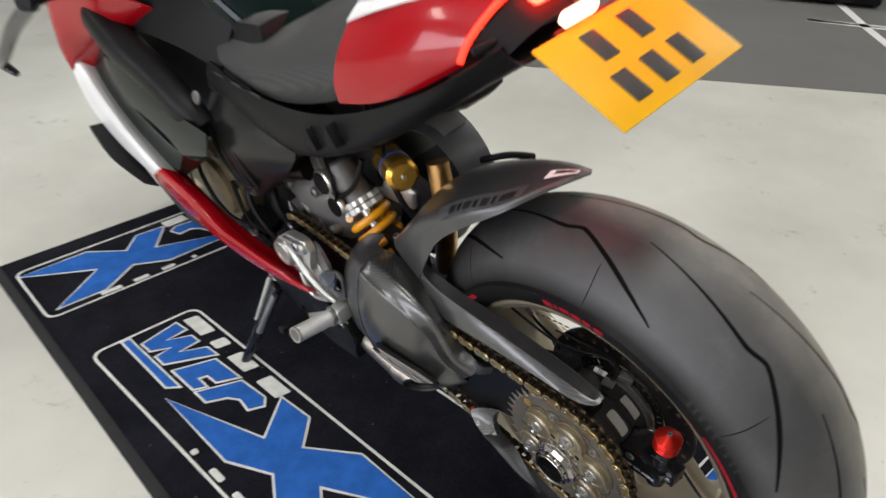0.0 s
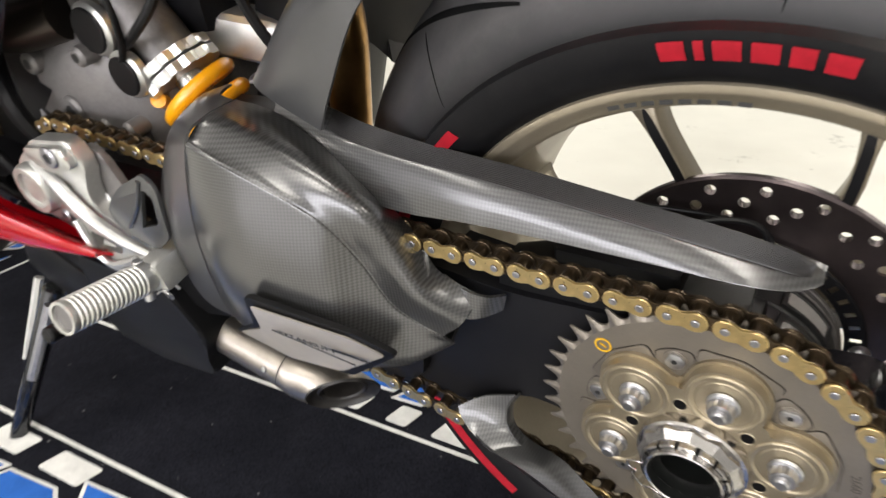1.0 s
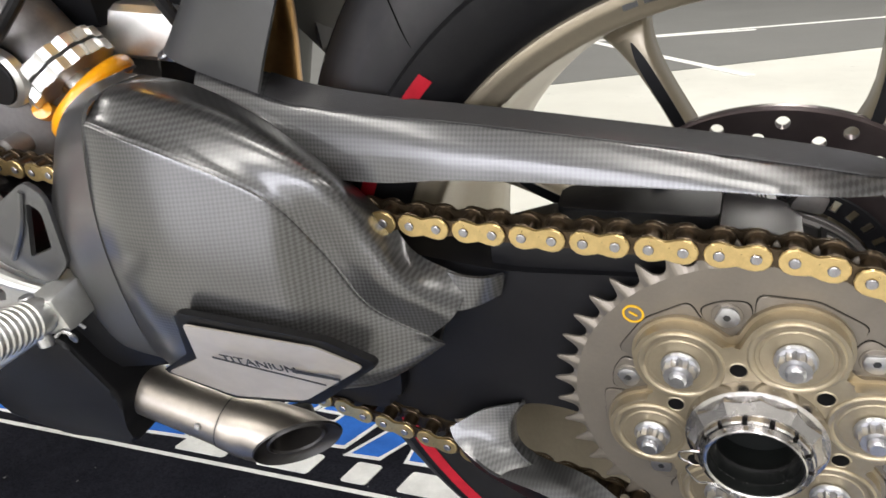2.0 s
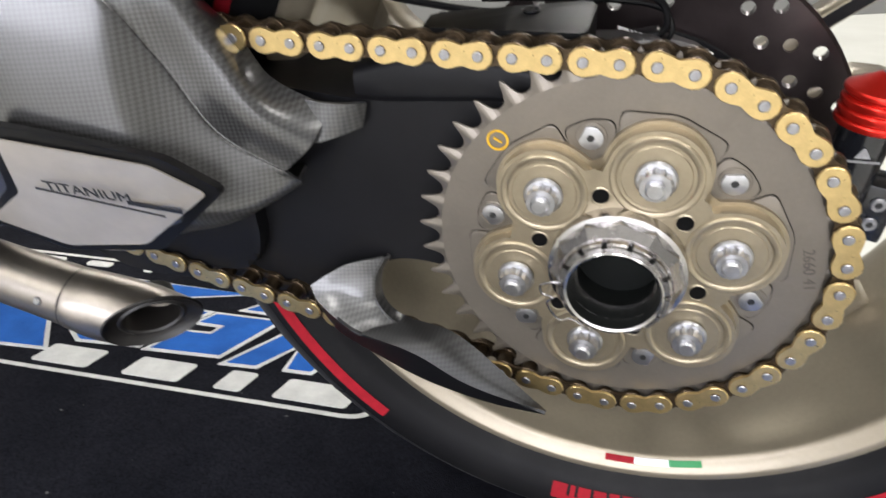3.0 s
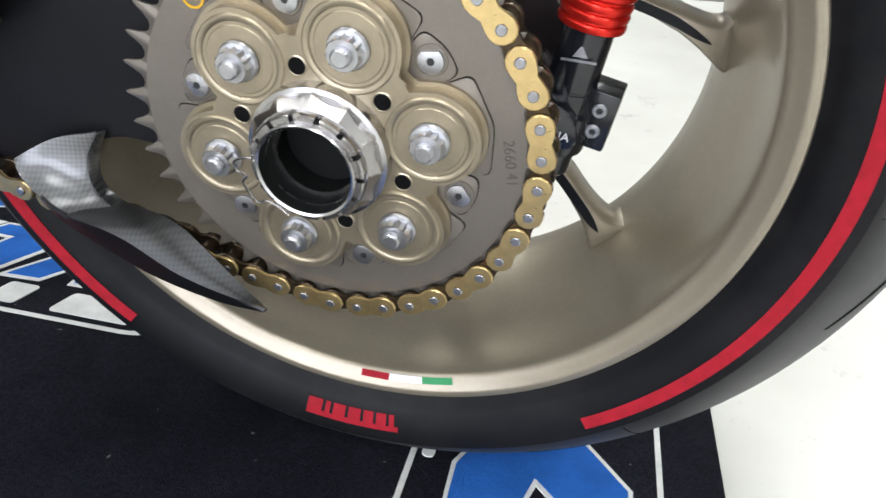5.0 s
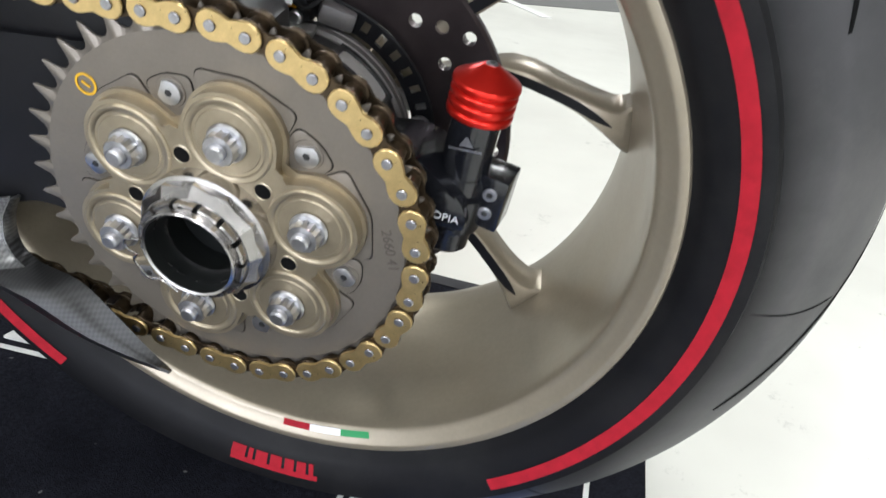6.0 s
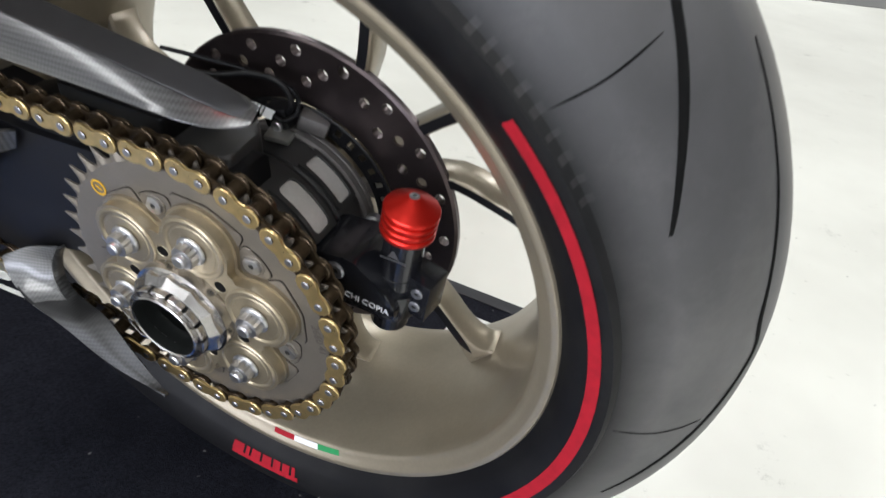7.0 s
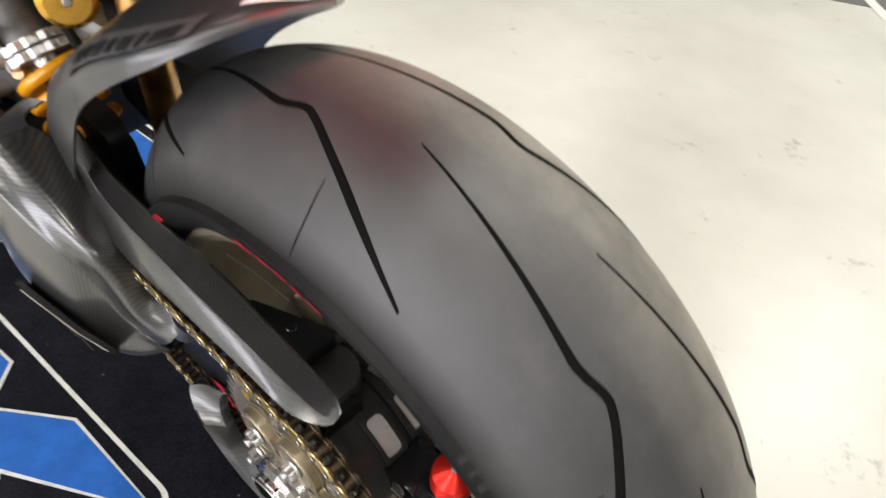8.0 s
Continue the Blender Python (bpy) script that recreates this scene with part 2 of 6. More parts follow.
def part(name, bm, material, parent, label="", angle=35):
    """Links a bmesh (or a ready mesh) as one mesh object under a thing or a part. Bike parts are drawn with the axle as the origin."""
    me = bm if isinstance(bm, bpy.types.Mesh) else mesh_of(name, bm, material, angle)
    ob = new(name, me)
    if parent is not None:
        ob.parent = parent
        if parent.type == "EMPTY" and parent.name.startswith("motorcycle"):
            ob.location = (0, 0, R_TYRE)
    return tagged(ob, label)


def thing(name, bm, material, label, category, kind="", group="", angle=35):
    ob = new(name, mesh_of(name, bm, material, angle))
    return tagged(ob, label, category, group, kind)


def lathe(profile, seg=64, closed=False, bm=None, centre=(0, 0, 0), a0=0.0, a1=TAU):
    """Turns a profile of (radius, y) about the y axis."""
    bm = bm or bmesh.new()
    cx, cy, cz = centre
    full = abs(a1 - a0 - TAU) < 1e-6
    n = seg if full else seg + 1
    rings = []
    for i in range(n):
        a = a0 + (a1 - a0) * i / seg
        rings.append([bm.verts.new((cx + r * math.cos(a), cy + y, cz + r * math.sin(a))) for r, y in profile])
    m = len(profile)
    for i in range(seg):
        u, v = rings[i], rings[(i + 1) % n]
        for j in range(m if closed else m - 1):
            k = (j + 1) % m
            bm.faces.new((u[j], u[k], v[k], v[j]))
    return bm


def slab(outline, y0, y1, bevel=0.0, bm=None, seg=2):
    """A plate with the outline (x, z), from y0 to y1, with rounded rims."""
    own = bmesh.new()
    a = [own.verts.new((x, y0, z)) for x, z in outline]
    b = [own.verts.new((x, y1, z)) for x, z in outline]
    own.faces.new(a), own.faces.new(b[::-1])
    n = len(outline)
    for i in range(n):
        own.faces.new((a[i], b[i], b[(i + 1) % n], a[(i + 1) % n]))
    if bevel:
        rim = [e for e in own.edges if abs(e.verts[0].co.y - e.verts[1].co.y) < 1e-6]
        bmesh.ops.bevel(own, geom=rim, offset=bevel, segments=seg, affect="EDGES", profile=0.6)
    return absorb(bm, own)


def absorb(bm, own, m=None):
    """Adds one bmesh to another, moved by m."""
    if m is not None:
        own.transform(m)
    if bm is None:
        return own
    me = bpy.data.meshes.new("scratch")
    own.to_mesh(me)
    own.free()
    bm.from_mesh(me)
    bpy.data.meshes.remove(me)
    return bm


def box(size, at=(0, 0, 0), turn=(0, 0, 0), bevel=0.002, bm=None, seg=2):
    own = bmesh.new()
    bmesh.ops.create_cube(own, size=1)
    own.transform(Matrix.Diagonal((*size, 1)))
    if bevel:
        bmesh.ops.bevel(own, geom=list(own.edges), offset=min(bevel, min(size) * 0.45), segments=seg, affect="EDGES", profile=0.6)
    return absorb(bm, own, pose(*at, *turn))


def rod(a, b, r, r2=None, seg=20, bevel=0.0, bm=None):
    """A round bar from a to b."""
    a, b = Vector(a), Vector(b)
    own = bmesh.new()
    d = (b - a).length
    r2 = r if r2 is None else r2
    c = min(bevel, d * 0.4, r * 0.6, r2 * 0.6)
    rows = [(r - c, 0), (r, c), (r2, d - c), (r2 - c, d)] if c else [(r, 0), (r2, d)]
    rings = [[own.verts.new((q * math.cos(TAU * i / seg), q * math.sin(TAU * i / seg), h)) for i in range(seg)] for q, h in rows]
    for u, v in zip(rings, rings[1:]):
        for i in range(seg):
            own.faces.new((u[i], u[(i + 1) % seg], v[(i + 1) % seg], v[i]))
    own.faces.new(rings[0][::-1]), own.faces.new(rings[-1])
    return absorb(bm, own, Matrix.Translation(a) @ (b - a).to_track_quat("Z", "Y").to_matrix().to_4x4())


def catmull(pts, steps):
    pts = [Vector(p) for p in pts]
    out = []
    for i in range(len(pts) - 1):
        p0, p1, p2, p3 = pts[max(i - 1, 0)], pts[i], pts[i + 1], pts[min(i + 2, len(pts) - 1)]
        for s in range(steps):
            t = s / steps
            out.append(0.5 * ((2 * p1) + (p2 - p0) * t + (2 * p0 - 5 * p1 + 4 * p2 - p3) * t * t + (3 * p1 - p0 - 3 * p2 + p3) * t ** 3))
    return out + [pts[-1]]


def pipe(pts, radius, seg=14, steps=6, bm=None, caps=True):
    """A round tube along a smooth line; radius a number or one for each point."""
    bm = bm or bmesh.new()
    n0 = len(pts)
    line = catmull(pts, steps) if steps > 1 else [Vector(p) for p in pts]
    rad = [radius] * len(line) if isinstance(radius, (int, float)) else np.interp(np.linspace(0, n0 - 1, len(line)), range(n0), radius).tolist()
    up = Vector((0.13, 0.2, 1)).normalized()
    rings = []
    for i, p in enumerate(line):
        d = (line[min(i + 1, len(line) - 1)] - line[max(i - 1, 0)]).normalized()
        s = d.cross(up)
        s = s.normalized() if s.length > 1e-4 else Vector((1, 0, 0))
        up = s.cross(d).normalized()
        rings.append([bm.verts.new(p + rad[i] * (math.cos(TAU * k / seg) * s + math.sin(TAU * k / seg) * up)) for k in range(seg)])
    for u, v in zip(rings, rings[1:]):
        for k in range(seg):
            bm.faces.new((u[k], u[(k + 1) % seg], v[(k + 1) % seg], v[k]))
    if caps:
        bm.faces.new(rings[0][::-1]), bm.faces.new(rings[-1])
    return bm


def loft(rings, bm=None, cap=True, closed=True):
    """Skin over rings of points with the same count."""
    bm = bm or bmesh.new()
    vs = [[bm.verts.new(p) for p in ring] for ring in rings]
    n = len(rings[0])
    for u, v in zip(vs, vs[1:]):
        for i in range(n if closed else n - 1):
            bm.faces.new((u[i], u[(i + 1) % n], v[(i + 1) % n], v[i]))
    if cap and closed:
        bm.faces.new(vs[0][::-1]), bm.faces.new(vs[-1])
    return bm


def rounded(outline, r, n=4):
    """Rounds the corners of a closed outline."""
    out = []
    m = len(outline)
    for i in range(m):
        p0, p1, p2 = (Vector(outline[(i + k) % m]) for k in (-1, 0, 1))
        d0, d2 = p0 - p1, p2 - p1
        c = min(r, d0.length * 0.45, d2.length * 0.45)
        a, b = p1 + d0.normalized() * c, p1 + d2.normalized() * c
        for k in range(n + 1):
            t = k / n
            out.append(tuple((1 - t) ** 2 * a + 2 * t * (1 - t) * p1 + t * t * b))
    return out


def lettering(text, size, depth=0.0004):
    """The built-in font as a mesh in the x, z plane, facing -y, centred."""
    cu = bpy.data.curves.new("lettering", "FONT")
    cu.body, cu.size, cu.align_x, cu.align_y, cu.extrude = text, size, "CENTER", "CENTER", depth
    ob = bpy.data.objects.new("lettering", cu)
    me = bpy.data.meshes.new_from_object(ob)
    bpy.data.objects.remove(ob)
    bm = bmesh.new()
    bm.from_mesh(me)
    bpy.data.meshes.remove(me)
    bm.transform(Matrix.Rotation(radians(90), 4, "X"))
    return bm


def cut(me, cutters):
    """The mesh with the closed bmesh cutters taken out of it."""
    tool = bpy.data.meshes.new("tool")
    bmesh.ops.recalc_face_normals(cutters, faces=cutters.faces)
    cutters.to_mesh(tool)
    cutters.free()
    a, b = new("cut_body", me), new("cut_tool", tool)
    mod = a.modifiers.new("cut", "BOOLEAN")
    mod.operation, mod.solver, mod.object = "DIFFERENCE", "EXACT", b
    out = bpy.data.meshes.new_from_object(a.evaluated_get(bpy.context.evaluated_depsgraph_get()))
    bpy.data.objects.remove(a), bpy.data.objects.remove(b)
    bpy.data.meshes.remove(tool)
    smooth(out, 30)
    return out


def spline_grid(rows, nu, nv):
    """A finer grid through a coarse grid of control points."""
    fine = [catmull(row, nu) for row in rows]
    cols = [catmull([r[i] for r in fine], nv) for i in range(len(fine[0]))]
    return [[c[j] for c in cols] for j in range(len(cols[0]))]


def patch(rows, thick, nu=8, nv=8, bm=None):
    """A smooth curved panel with thickness through control points."""
    own = loft(spline_grid(rows, nu, nv), cap=False, closed=False)
    bmesh.ops.recalc_face_normals(own, faces=own.faces)
    bmesh.ops.solidify(own, geom=list(own.faces), thickness=thick)
    return absorb(bm, own)


def oval(c, ux, uy, rx, ry, n=20, power=2.0):
    """A ring of points round c in the plane of ux and uy; a higher power is squarer."""
    c, ux, uy = Vector(c), Vector(ux).normalized(), Vector(uy).normalized()
    out = []
    for i in range(n):
        a = TAU * i / n
        s, k = math.sin(a), math.cos(a)
        out.append(c + ux * rx * math.copysign(abs(k) ** (2 / power), k) + uy * ry * math.copysign(abs(s) ** (2 / power), s))
    return out


def hex_bolt(c, r, h, bm=None, way=(0, -1, 0)):
    """A round-headed socket screw, without its recess."""
    c, way = Vector(c), Vector(way).normalized()
    return rod(c, c + way * h, r, seg=18, bevel=r * 0.2, bm=bm)


def socket_screw(c, r, h, parent, way=(0, -1, 0), material=None):
    """A screw under a part, with a six-sided recess and a black plug for the shade in it."""
    c, way = Vector(c), Vector(way).normalized()
    head = mesh_of("screw", hex_bolt(c, r, h, way=way), material or M_PIN)
    tool = rod(c + way * h * 0.35, c + way * h * 1.5, r * 0.5, seg=6)
    part("recess", rod(c + way * h * 0.3, c + way * h * 0.42, r * 0.49, seg=6), M_INK_AND_SHADE, parent)
    return part("screw", cut(head, tool), None, parent)

# ---------------------------------------------------------------- the showroom
def structure(name, bm, material, label=""):
    return thing(name, bm, material, label or name.replace("_", " "), name.split("_")[0], "structure")


structure("floor", box((16, 16, 0.2), (0, 1.5, -0.1), bevel=0), M_FLOOR, "glossy off-white resin floor with scuffs")
structure("ceiling", box((16, 16, 0.1), (0, 1.5, 3.25), bevel=0), M_CEIL, "plain pale ceiling")
structure("wall_north", box((16, 0.2, 3.2), (0, 9.6, 1.6), bevel=0), M_WALL, "plain pale painted wall")
structure("wall_south", box((16, 0.2, 3.2), (0, -6.6, 1.6), bevel=0), M_WALL, "plain pale painted wall")
structure("wall_east", box((0.2, 16, 3.2), (8.1, 1.5, 1.6), bevel=0), M_WALL, "plain pale painted wall")
structure("wall_west", box((0.2, 16, 3.2), (-8.1, 1.5, 1.6), bevel=0), M_WALL, "plain pale painted wall")

# ---------------------------------------------------------------- the motorcycle
bike = new("motorcycle")
bike.matrix_world = BIKE_POSE
tagged(bike, "red sports motorcycle leaning on its side stand on a black mat", "motorcycle")

# rear wheel -----------------------------------------------------------------
WHEEL_Y = 0.0124
RIM = [(0.2315, -0.079), (0.2325, -0.0835), (0.2305, -0.0862), (0.2268, -0.0867), (0.2248, -0.0857), (0.2225, -0.0836), (0.2185, -0.0812), (0.216, -0.0797), (0.2147, -0.0772), (0.2138, -0.07), (0.213, -0.06), (0.2125, -0.05),
       (0.209, -0.03), (0.2, 0.0), (0.1965, 0.03), (0.197, 0.05), (0.203, 0.064), (0.2135, 0.07), (0.222, 0.0785), (0.2295, 0.0865), (0.2325, 0.0835), (0.2315, 0.079),
       (0.224, 0.07), (0.216, 0.06), (0.206, 0.03), (0.208, 0.0), (0.214, -0.03), (0.219, -0.06), (0.224, -0.07)]
RIM = [(r, y + WHEEL_Y) for r, y in RIM]
wheel = part("rear_wheel", lathe(RIM, 144, closed=True), M_RIM, bike, "bronze painted forged rear wheel")

TYRE_SIDE = [(0.221, -0.078), (0.2315, -0.0845), (0.236, -0.0915), (0.242, -0.0958), (0.25, -0.0996), (0.2585, -0.1028), (0.266, -0.103)]


def tyre_r(y):
    """The tread's radius over its whole width."""
    u = min(1.0, abs(y - WHEEL_Y) / 0.1005)
    return 0.245 + 0.0935 * (1 - u ** 1.9) ** (1 / 1.9)


tread = [(tyre_r(WHEEL_Y + 0.1005 * math.sin(a)), 0.1005 * math.sin(a)) for a in np.linspace(-1.29, 1.29, 41)]
TYRE = TYRE_SIDE + tread + [(r, -y) for r, y in TYRE_SIDE[::-1]] + [(0.221, 0.06), (0.23, 0.0), (0.221, -0.06)]
TYRE = [(r, y + WHEEL_Y) for r, y in TYRE]
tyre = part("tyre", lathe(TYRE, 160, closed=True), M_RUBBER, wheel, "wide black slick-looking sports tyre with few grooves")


def on_tyre(r, y, a, lift=0.0):
    return Vector((r * math.cos(a), y, r * math.sin(a))) + lift * Vector((math.cos(a), 0, math.sin(a)))


def side_y(r):
    side = TYRE[:10]
    return float(np.interp(r, [a for a, _ in side], [b for _, b in side]))


def side_band(r0, r1, a0, a1, lift=0.0007, n=None, rows=3):
    """A patch of print on the sidewall between two radii and two angles."""
    n = n or max(2, int(abs(a1 - a0) / 1.5))
    grid = []
    for j in range(rows + 1):
        r = r0 + (r1 - r0) * j / rows
        grid.append([Vector((r * math.cos(radians(a0 + (a1 - a0) * i / n)), side_y(r) - lift, r * math.sin(radians(a0 + (a1 - a0) * i / n)))) for i in range(n + 1)])
    return loft(grid, cap=False, closed=False)


# sprocket and chain ---------------------------------------------------------
PITCH_R, TEETH = 0.1065, 41
PIN_A0 = 15.2
STEP = 360 / TEETH
PITCH = 2 * PITCH_R * math.sin(math.pi / TEETH)


def tooth_outline():
    pts = []
    for k in range(TEETH):
        a = PIN_A0 + k * STEP
        for da, r in ((-0.24, -0.0034), (-0.12, -0.0049), (0.0, -0.0052), (0.12, -0.0049), (0.24, -0.0034), (0.34, 0.0), (0.43, 0.0046), (0.5, 0.0062), (0.57, 0.0046), (0.66, 0.0)):
            b = radians(a + da * STEP)
            pts.append(((PITCH_R + r) * math.cos(b), (PITCH_R + r) * math.sin(b)))
    return pts


SPROCKET_Y = -0.1155
teeth = tooth_outline()
inner = [(0.052 * math.cos(math.atan2(z, x)), 0.052 * math.sin(math.atan2(z, x))) for x, z in teeth]
mid = [(0.099 * math.cos(math.atan2(z, x)), 0.099 * math.sin(math.atan2(z, x))) for x, z in teeth]
bm = bmesh.new()
loops = [(inner, SPROCKET_Y), (mid, SPROCKET_Y), ([(x * 0.999, z * 0.999) for x, z in teeth], SPROCKET_Y + 0.0016), (teeth, SPROCKET_Y + 0.0028), (mid, SPROCKET_Y + 0.0055), (inner, SPROCKET_Y + 0.0055)]
rings = [[bm.verts.new((x, y, z)) for x, z in loop] for loop, y in loops]
for u, v in zip(rings, rings[1:]):
    for i in range(len(u)):
        bm.faces.new((u[i], u[(i + 1) % len(u)], v[(i + 1) % len(u)], v[i]))
sprocket = part("sprocket", bm, M_SPROCKET, bike, "grey anodised sprocket with pointed teeth", 7)


def chain_line():
    """The loop of the pins, from the tooth at PIN_A0 over the top to the front, and the other way round below."""
    top = [Vector((PITCH_R * math.cos(radians(a)), 0, PITCH_R * math.sin(radians(a)))) for a in np.arange(PIN_A0, 91.0, 1.0)]
    top += catmull([(-0.004, 0, 0.1065), (-0.12, 0, 0.1075), (-0.2, 0, 0.11), (-0.33, 0, 0.117), (-0.47, 0, 0.128), (-0.6, 0, 0.139), (-0.635, 0, 0.136), (-0.66, 0, 0.118)], 14)[1:]
    low = [Vector((PITCH_R * math.cos(radians(a)), 0, PITCH_R * math.sin(radians(a)))) for a in np.arange(PIN_A0, -101.0, -1.0)]
    low += catmull([(-0.022, 0, -0.1045), (-0.11, 0, -0.088), (-0.2, 0, -0.069), (-0.28, 0, -0.05), (-0.42, 0, -0.008), (-0.56, 0, 0.034), (-0.62, 0, 0.058)], 14)[1:]
    return top, low


def even(line, step):
    """Points of a line at equal chords."""
    out, i = [line[0]], 0
    while True:
        while i + 1 < len(line) and (line[i + 1] - out[-1]).length < step:
            i += 1
        if i + 1 >= len(line):
            return out
        a, b, c = line[i], line[i + 1], out[-1]
        lo, hi = 0.0, 1.0
        for _ in range(30):
            m = (lo + hi) / 2
            lo, hi = (m, hi) if (a.lerp(b, m) - c).length < step else (lo, m)
        out.append(a.lerp(b, hi))


CHAIN_Y = SPROCKET_Y + 0.0028


def link_plate(y, thick, waist, bm, grow=1.0):
    """A figure-eight side plate between two pins, lying along x, rounded at its rims."""
    h = PITCH / 2
    r = 0.0072 * grow
    half = [(h + r * math.cos(radians(a)), r * math.sin(radians(a))) for a in (-118, -90, -60, -30, 0, 30, 60, 90, 118)]
    half = half + [(0, waist)]
    outline = half + [(-x, -z) for x, z in half]
    outline = outline[:9] + [(0, waist)] + [(-x, z) for x, z in half[:9][::-1]] + [(0, -waist)]
    return slab(outline, y - thick / 2, y + thick / 2, 0.0005, bm, 1)


top, low = chain_line()
pins_top, pins_low = even(top, PITCH), even(low, PITCH)
pins = pins_low[::-1][:-1] + pins_top
first = len(pins_low) - 1
bm_in = bmesh.new()
link_proto = bmesh.new()
link_plate(-0.0078, 0.002, 0.0044, link_proto)
link_plate(0.0078, 0.002, 0.0044, link_proto)
for sx in (-1, 1):
    rod((sx * PITCH / 2, -0.0101, 0), (sx * PITCH / 2, 0.0101, 0), 0.0027, seg=12, bevel=0.0005, bm=link_proto)
link_mesh = mesh_of("link", link_proto, [M_GOLD, M_PIN, M_CHAIN_DARK], 40)
for p in link_mesh.polygons:
    c = p.center
    if c.y > -0.0062:
        p.material_index = 2
    if (abs(abs(c.x) - PITCH / 2) ** 2 + c.z ** 2) < 0.0027 ** 2 and abs(c.y) > 0.0089:
        p.material_index = 1


def seat_on(a, b):
    d = b - a
    return Matrix.Translation((a + b) / 2 + Vector((0, CHAIN_Y, 0))) @ Matrix.Rotation(-math.atan2(d.z, d.x), 4, "Y")


link_poses = []
for i in range(len(pins) - 1):
    m = seat_on(pins[i], pins[i + 1])
    if (i - first) % 2 == 1:
        link_poses.append(m)
    else:
        own = bmesh.new()
        link_plate(-0.0055, 0.0019, 0.0042, own, 1.02)
        link_plate(0.0055, 0.0019, 0.0042, own, 1.02)
        for sx in (-1, 1):
            rod((sx * PITCH / 2, -0.0047, 0), (sx * PITCH / 2, 0.0047, 0), 0.0051, seg=14, bm=own)
        absorb(bm_in, own, m)
chain = part("chain", bm_in, M_CHAIN_DARK, bike, "drive chain with gold outer plates and oily dark inner links")
for m in link_poses:
    ob = part("link", link_mesh, None, chain)
    ob.matrix_local = m

# wheel print and grooves -------------------------------------------------------
for a0, a1 in ((134, 229.8), (309.5, 404.5)):
    part("red_stripe", side_band(0.2515, 0.2595, a0, a1), M_RED_INK, tyre, "red ring printed on the sidewall")


def print_blocks(a0, a1, r0, r1, widths, name, label):
    """A row of plain printed blocks that follows the wheel."""
    total = sum(widths)
    a = a0
    for i, w in enumerate(widths):
        b = a + (a1 - a0) * w / total
        if i % 2 == 0:
            part(name, side_band(r0, r1, a, b, n=4), M_RED_INK, tyre, label)
        a = b


print_blocks(100.4, 80.0, 0.2497, 0.261, [2.8, 0.9, 1, 0.9, 2.8, 0.9, 2.7, 0.9, 2.3, 0.9, 2.8], "maker_mark", "red block print on the sidewall")
print_blocks(262, 277.5, 0.243, 0.2515, [2.4, 0.5, 0.8, 0.5, 2, 0.5, 2, 0.5, 1.6, 0.5, 1.6, 0.5, 0.8], "maker_mark", "red block print on the sidewall")
part("maker_mark_bar", side_band(0.2515, 0.2555, 262.1, 278.2), M_RED_INK, tyre)


def rim_flag(a0, a1, mat_):
    bm = loft([[Vector((r * math.cos(radians(a)), y, r * math.sin(radians(a)))) for a in np.linspace(a0, a1, 6)] for r, y in ((0.2168, -0.0685), (0.2212, -0.0712))], cap=False, closed=False)
    part("rim_sticker", bm, mat_, wheel, "small three-coloured sticker on the rim")


rim_flag(270.5, 276.0, M_RED_INK)
rim_flag(276.0, 282.5, M_WHITE_INK)
rim_flag(282.5, 288.5, M_GREEN_INK)


def groove(pts, w):
    """A tread groove over angles (degrees) and y across the tyre, laid on as a shade-dark strip."""
    line = catmull([(a, y, 0) for a, y in pts], 8)
    rows = []
    for k, p in enumerate(line):
        t = k / (len(line) - 1)
        hw = w * min(1.0, 0.25 + 3.0 * min(t, 1 - t))
        q = line[min(k + 1, len(line) - 1)] - line[max(k - 1, 0)]
        d = Vector((radians(q.x) * 0.33, q.y)).normalized()
        row = []
        for s in (-1, -0.45, 0.45, 1):
            a, y = radians(p.x) - d.y * hw * s / 0.33, p.y + d.x * hw * s
            r = tyre_r(y)
            row.append(on_tyre(r, y, a, 0.0006 if abs(s) < 1 else 0.0002))
        rows.append(row)
    return loft(rows, cap=False, closed=False)


LONG = [(0, 0.0002), (-13.5, -0.0132), (-24.5, -0.0236), (-27.5, -0.0243), (-30.5, -0.0212), (-32.5, -0.0232), (-38, -0.0365), (-45, -0.0522), (-50.5, -0.0625), (-55.8, -0.0702)]
# grooves are not cut; their inner shade is a dark strip on the tread
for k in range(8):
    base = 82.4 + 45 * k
    part("tread_groove", groove([(base + a, y) for a, y in LONG], 0.0026), M_RECESS_SHADE, tyre)
    part("tread_groove", groove([(base - 19.9 + a, 0.0302 - y * 1.1) for a, y in LONG], 0.0026), M_RECESS_SHADE, tyre)
    part("tread_sipe", groove([(base + 5.9, -0.083), (base + 5.4, -0.07), (base + 5.7, -0.048)], 0.0007), M_RECESS_SHADE, tyre)
    part("tread_sipe", groove([(base + 28.2, 0.107), (base + 27.6, 0.095), (base + 28, 0.074)], 0.0007), M_RECESS_SHADE, tyre)

MARK = Mat("raised_rubber_mark", (0.0165, 0.0162, 0.0165), 0.55, spec=0.3).vary(80, 0.3).m
for k, (a, w) in enumerate(((58, 1.6), (55.6, 1.2), (53.6, 1.8), (50.8, 1.6), (48.4, 1.8), (45.4, 1.2), (43, 1.8), (40.2, 1.4), (38, 1.5))):
    part("sidewall_mark", side_band(0.2668, 0.272, a - 4, a - 4 - w * 0.6, 0.0002, 4), MARK, tyre, "faint raised marks on the sidewall")
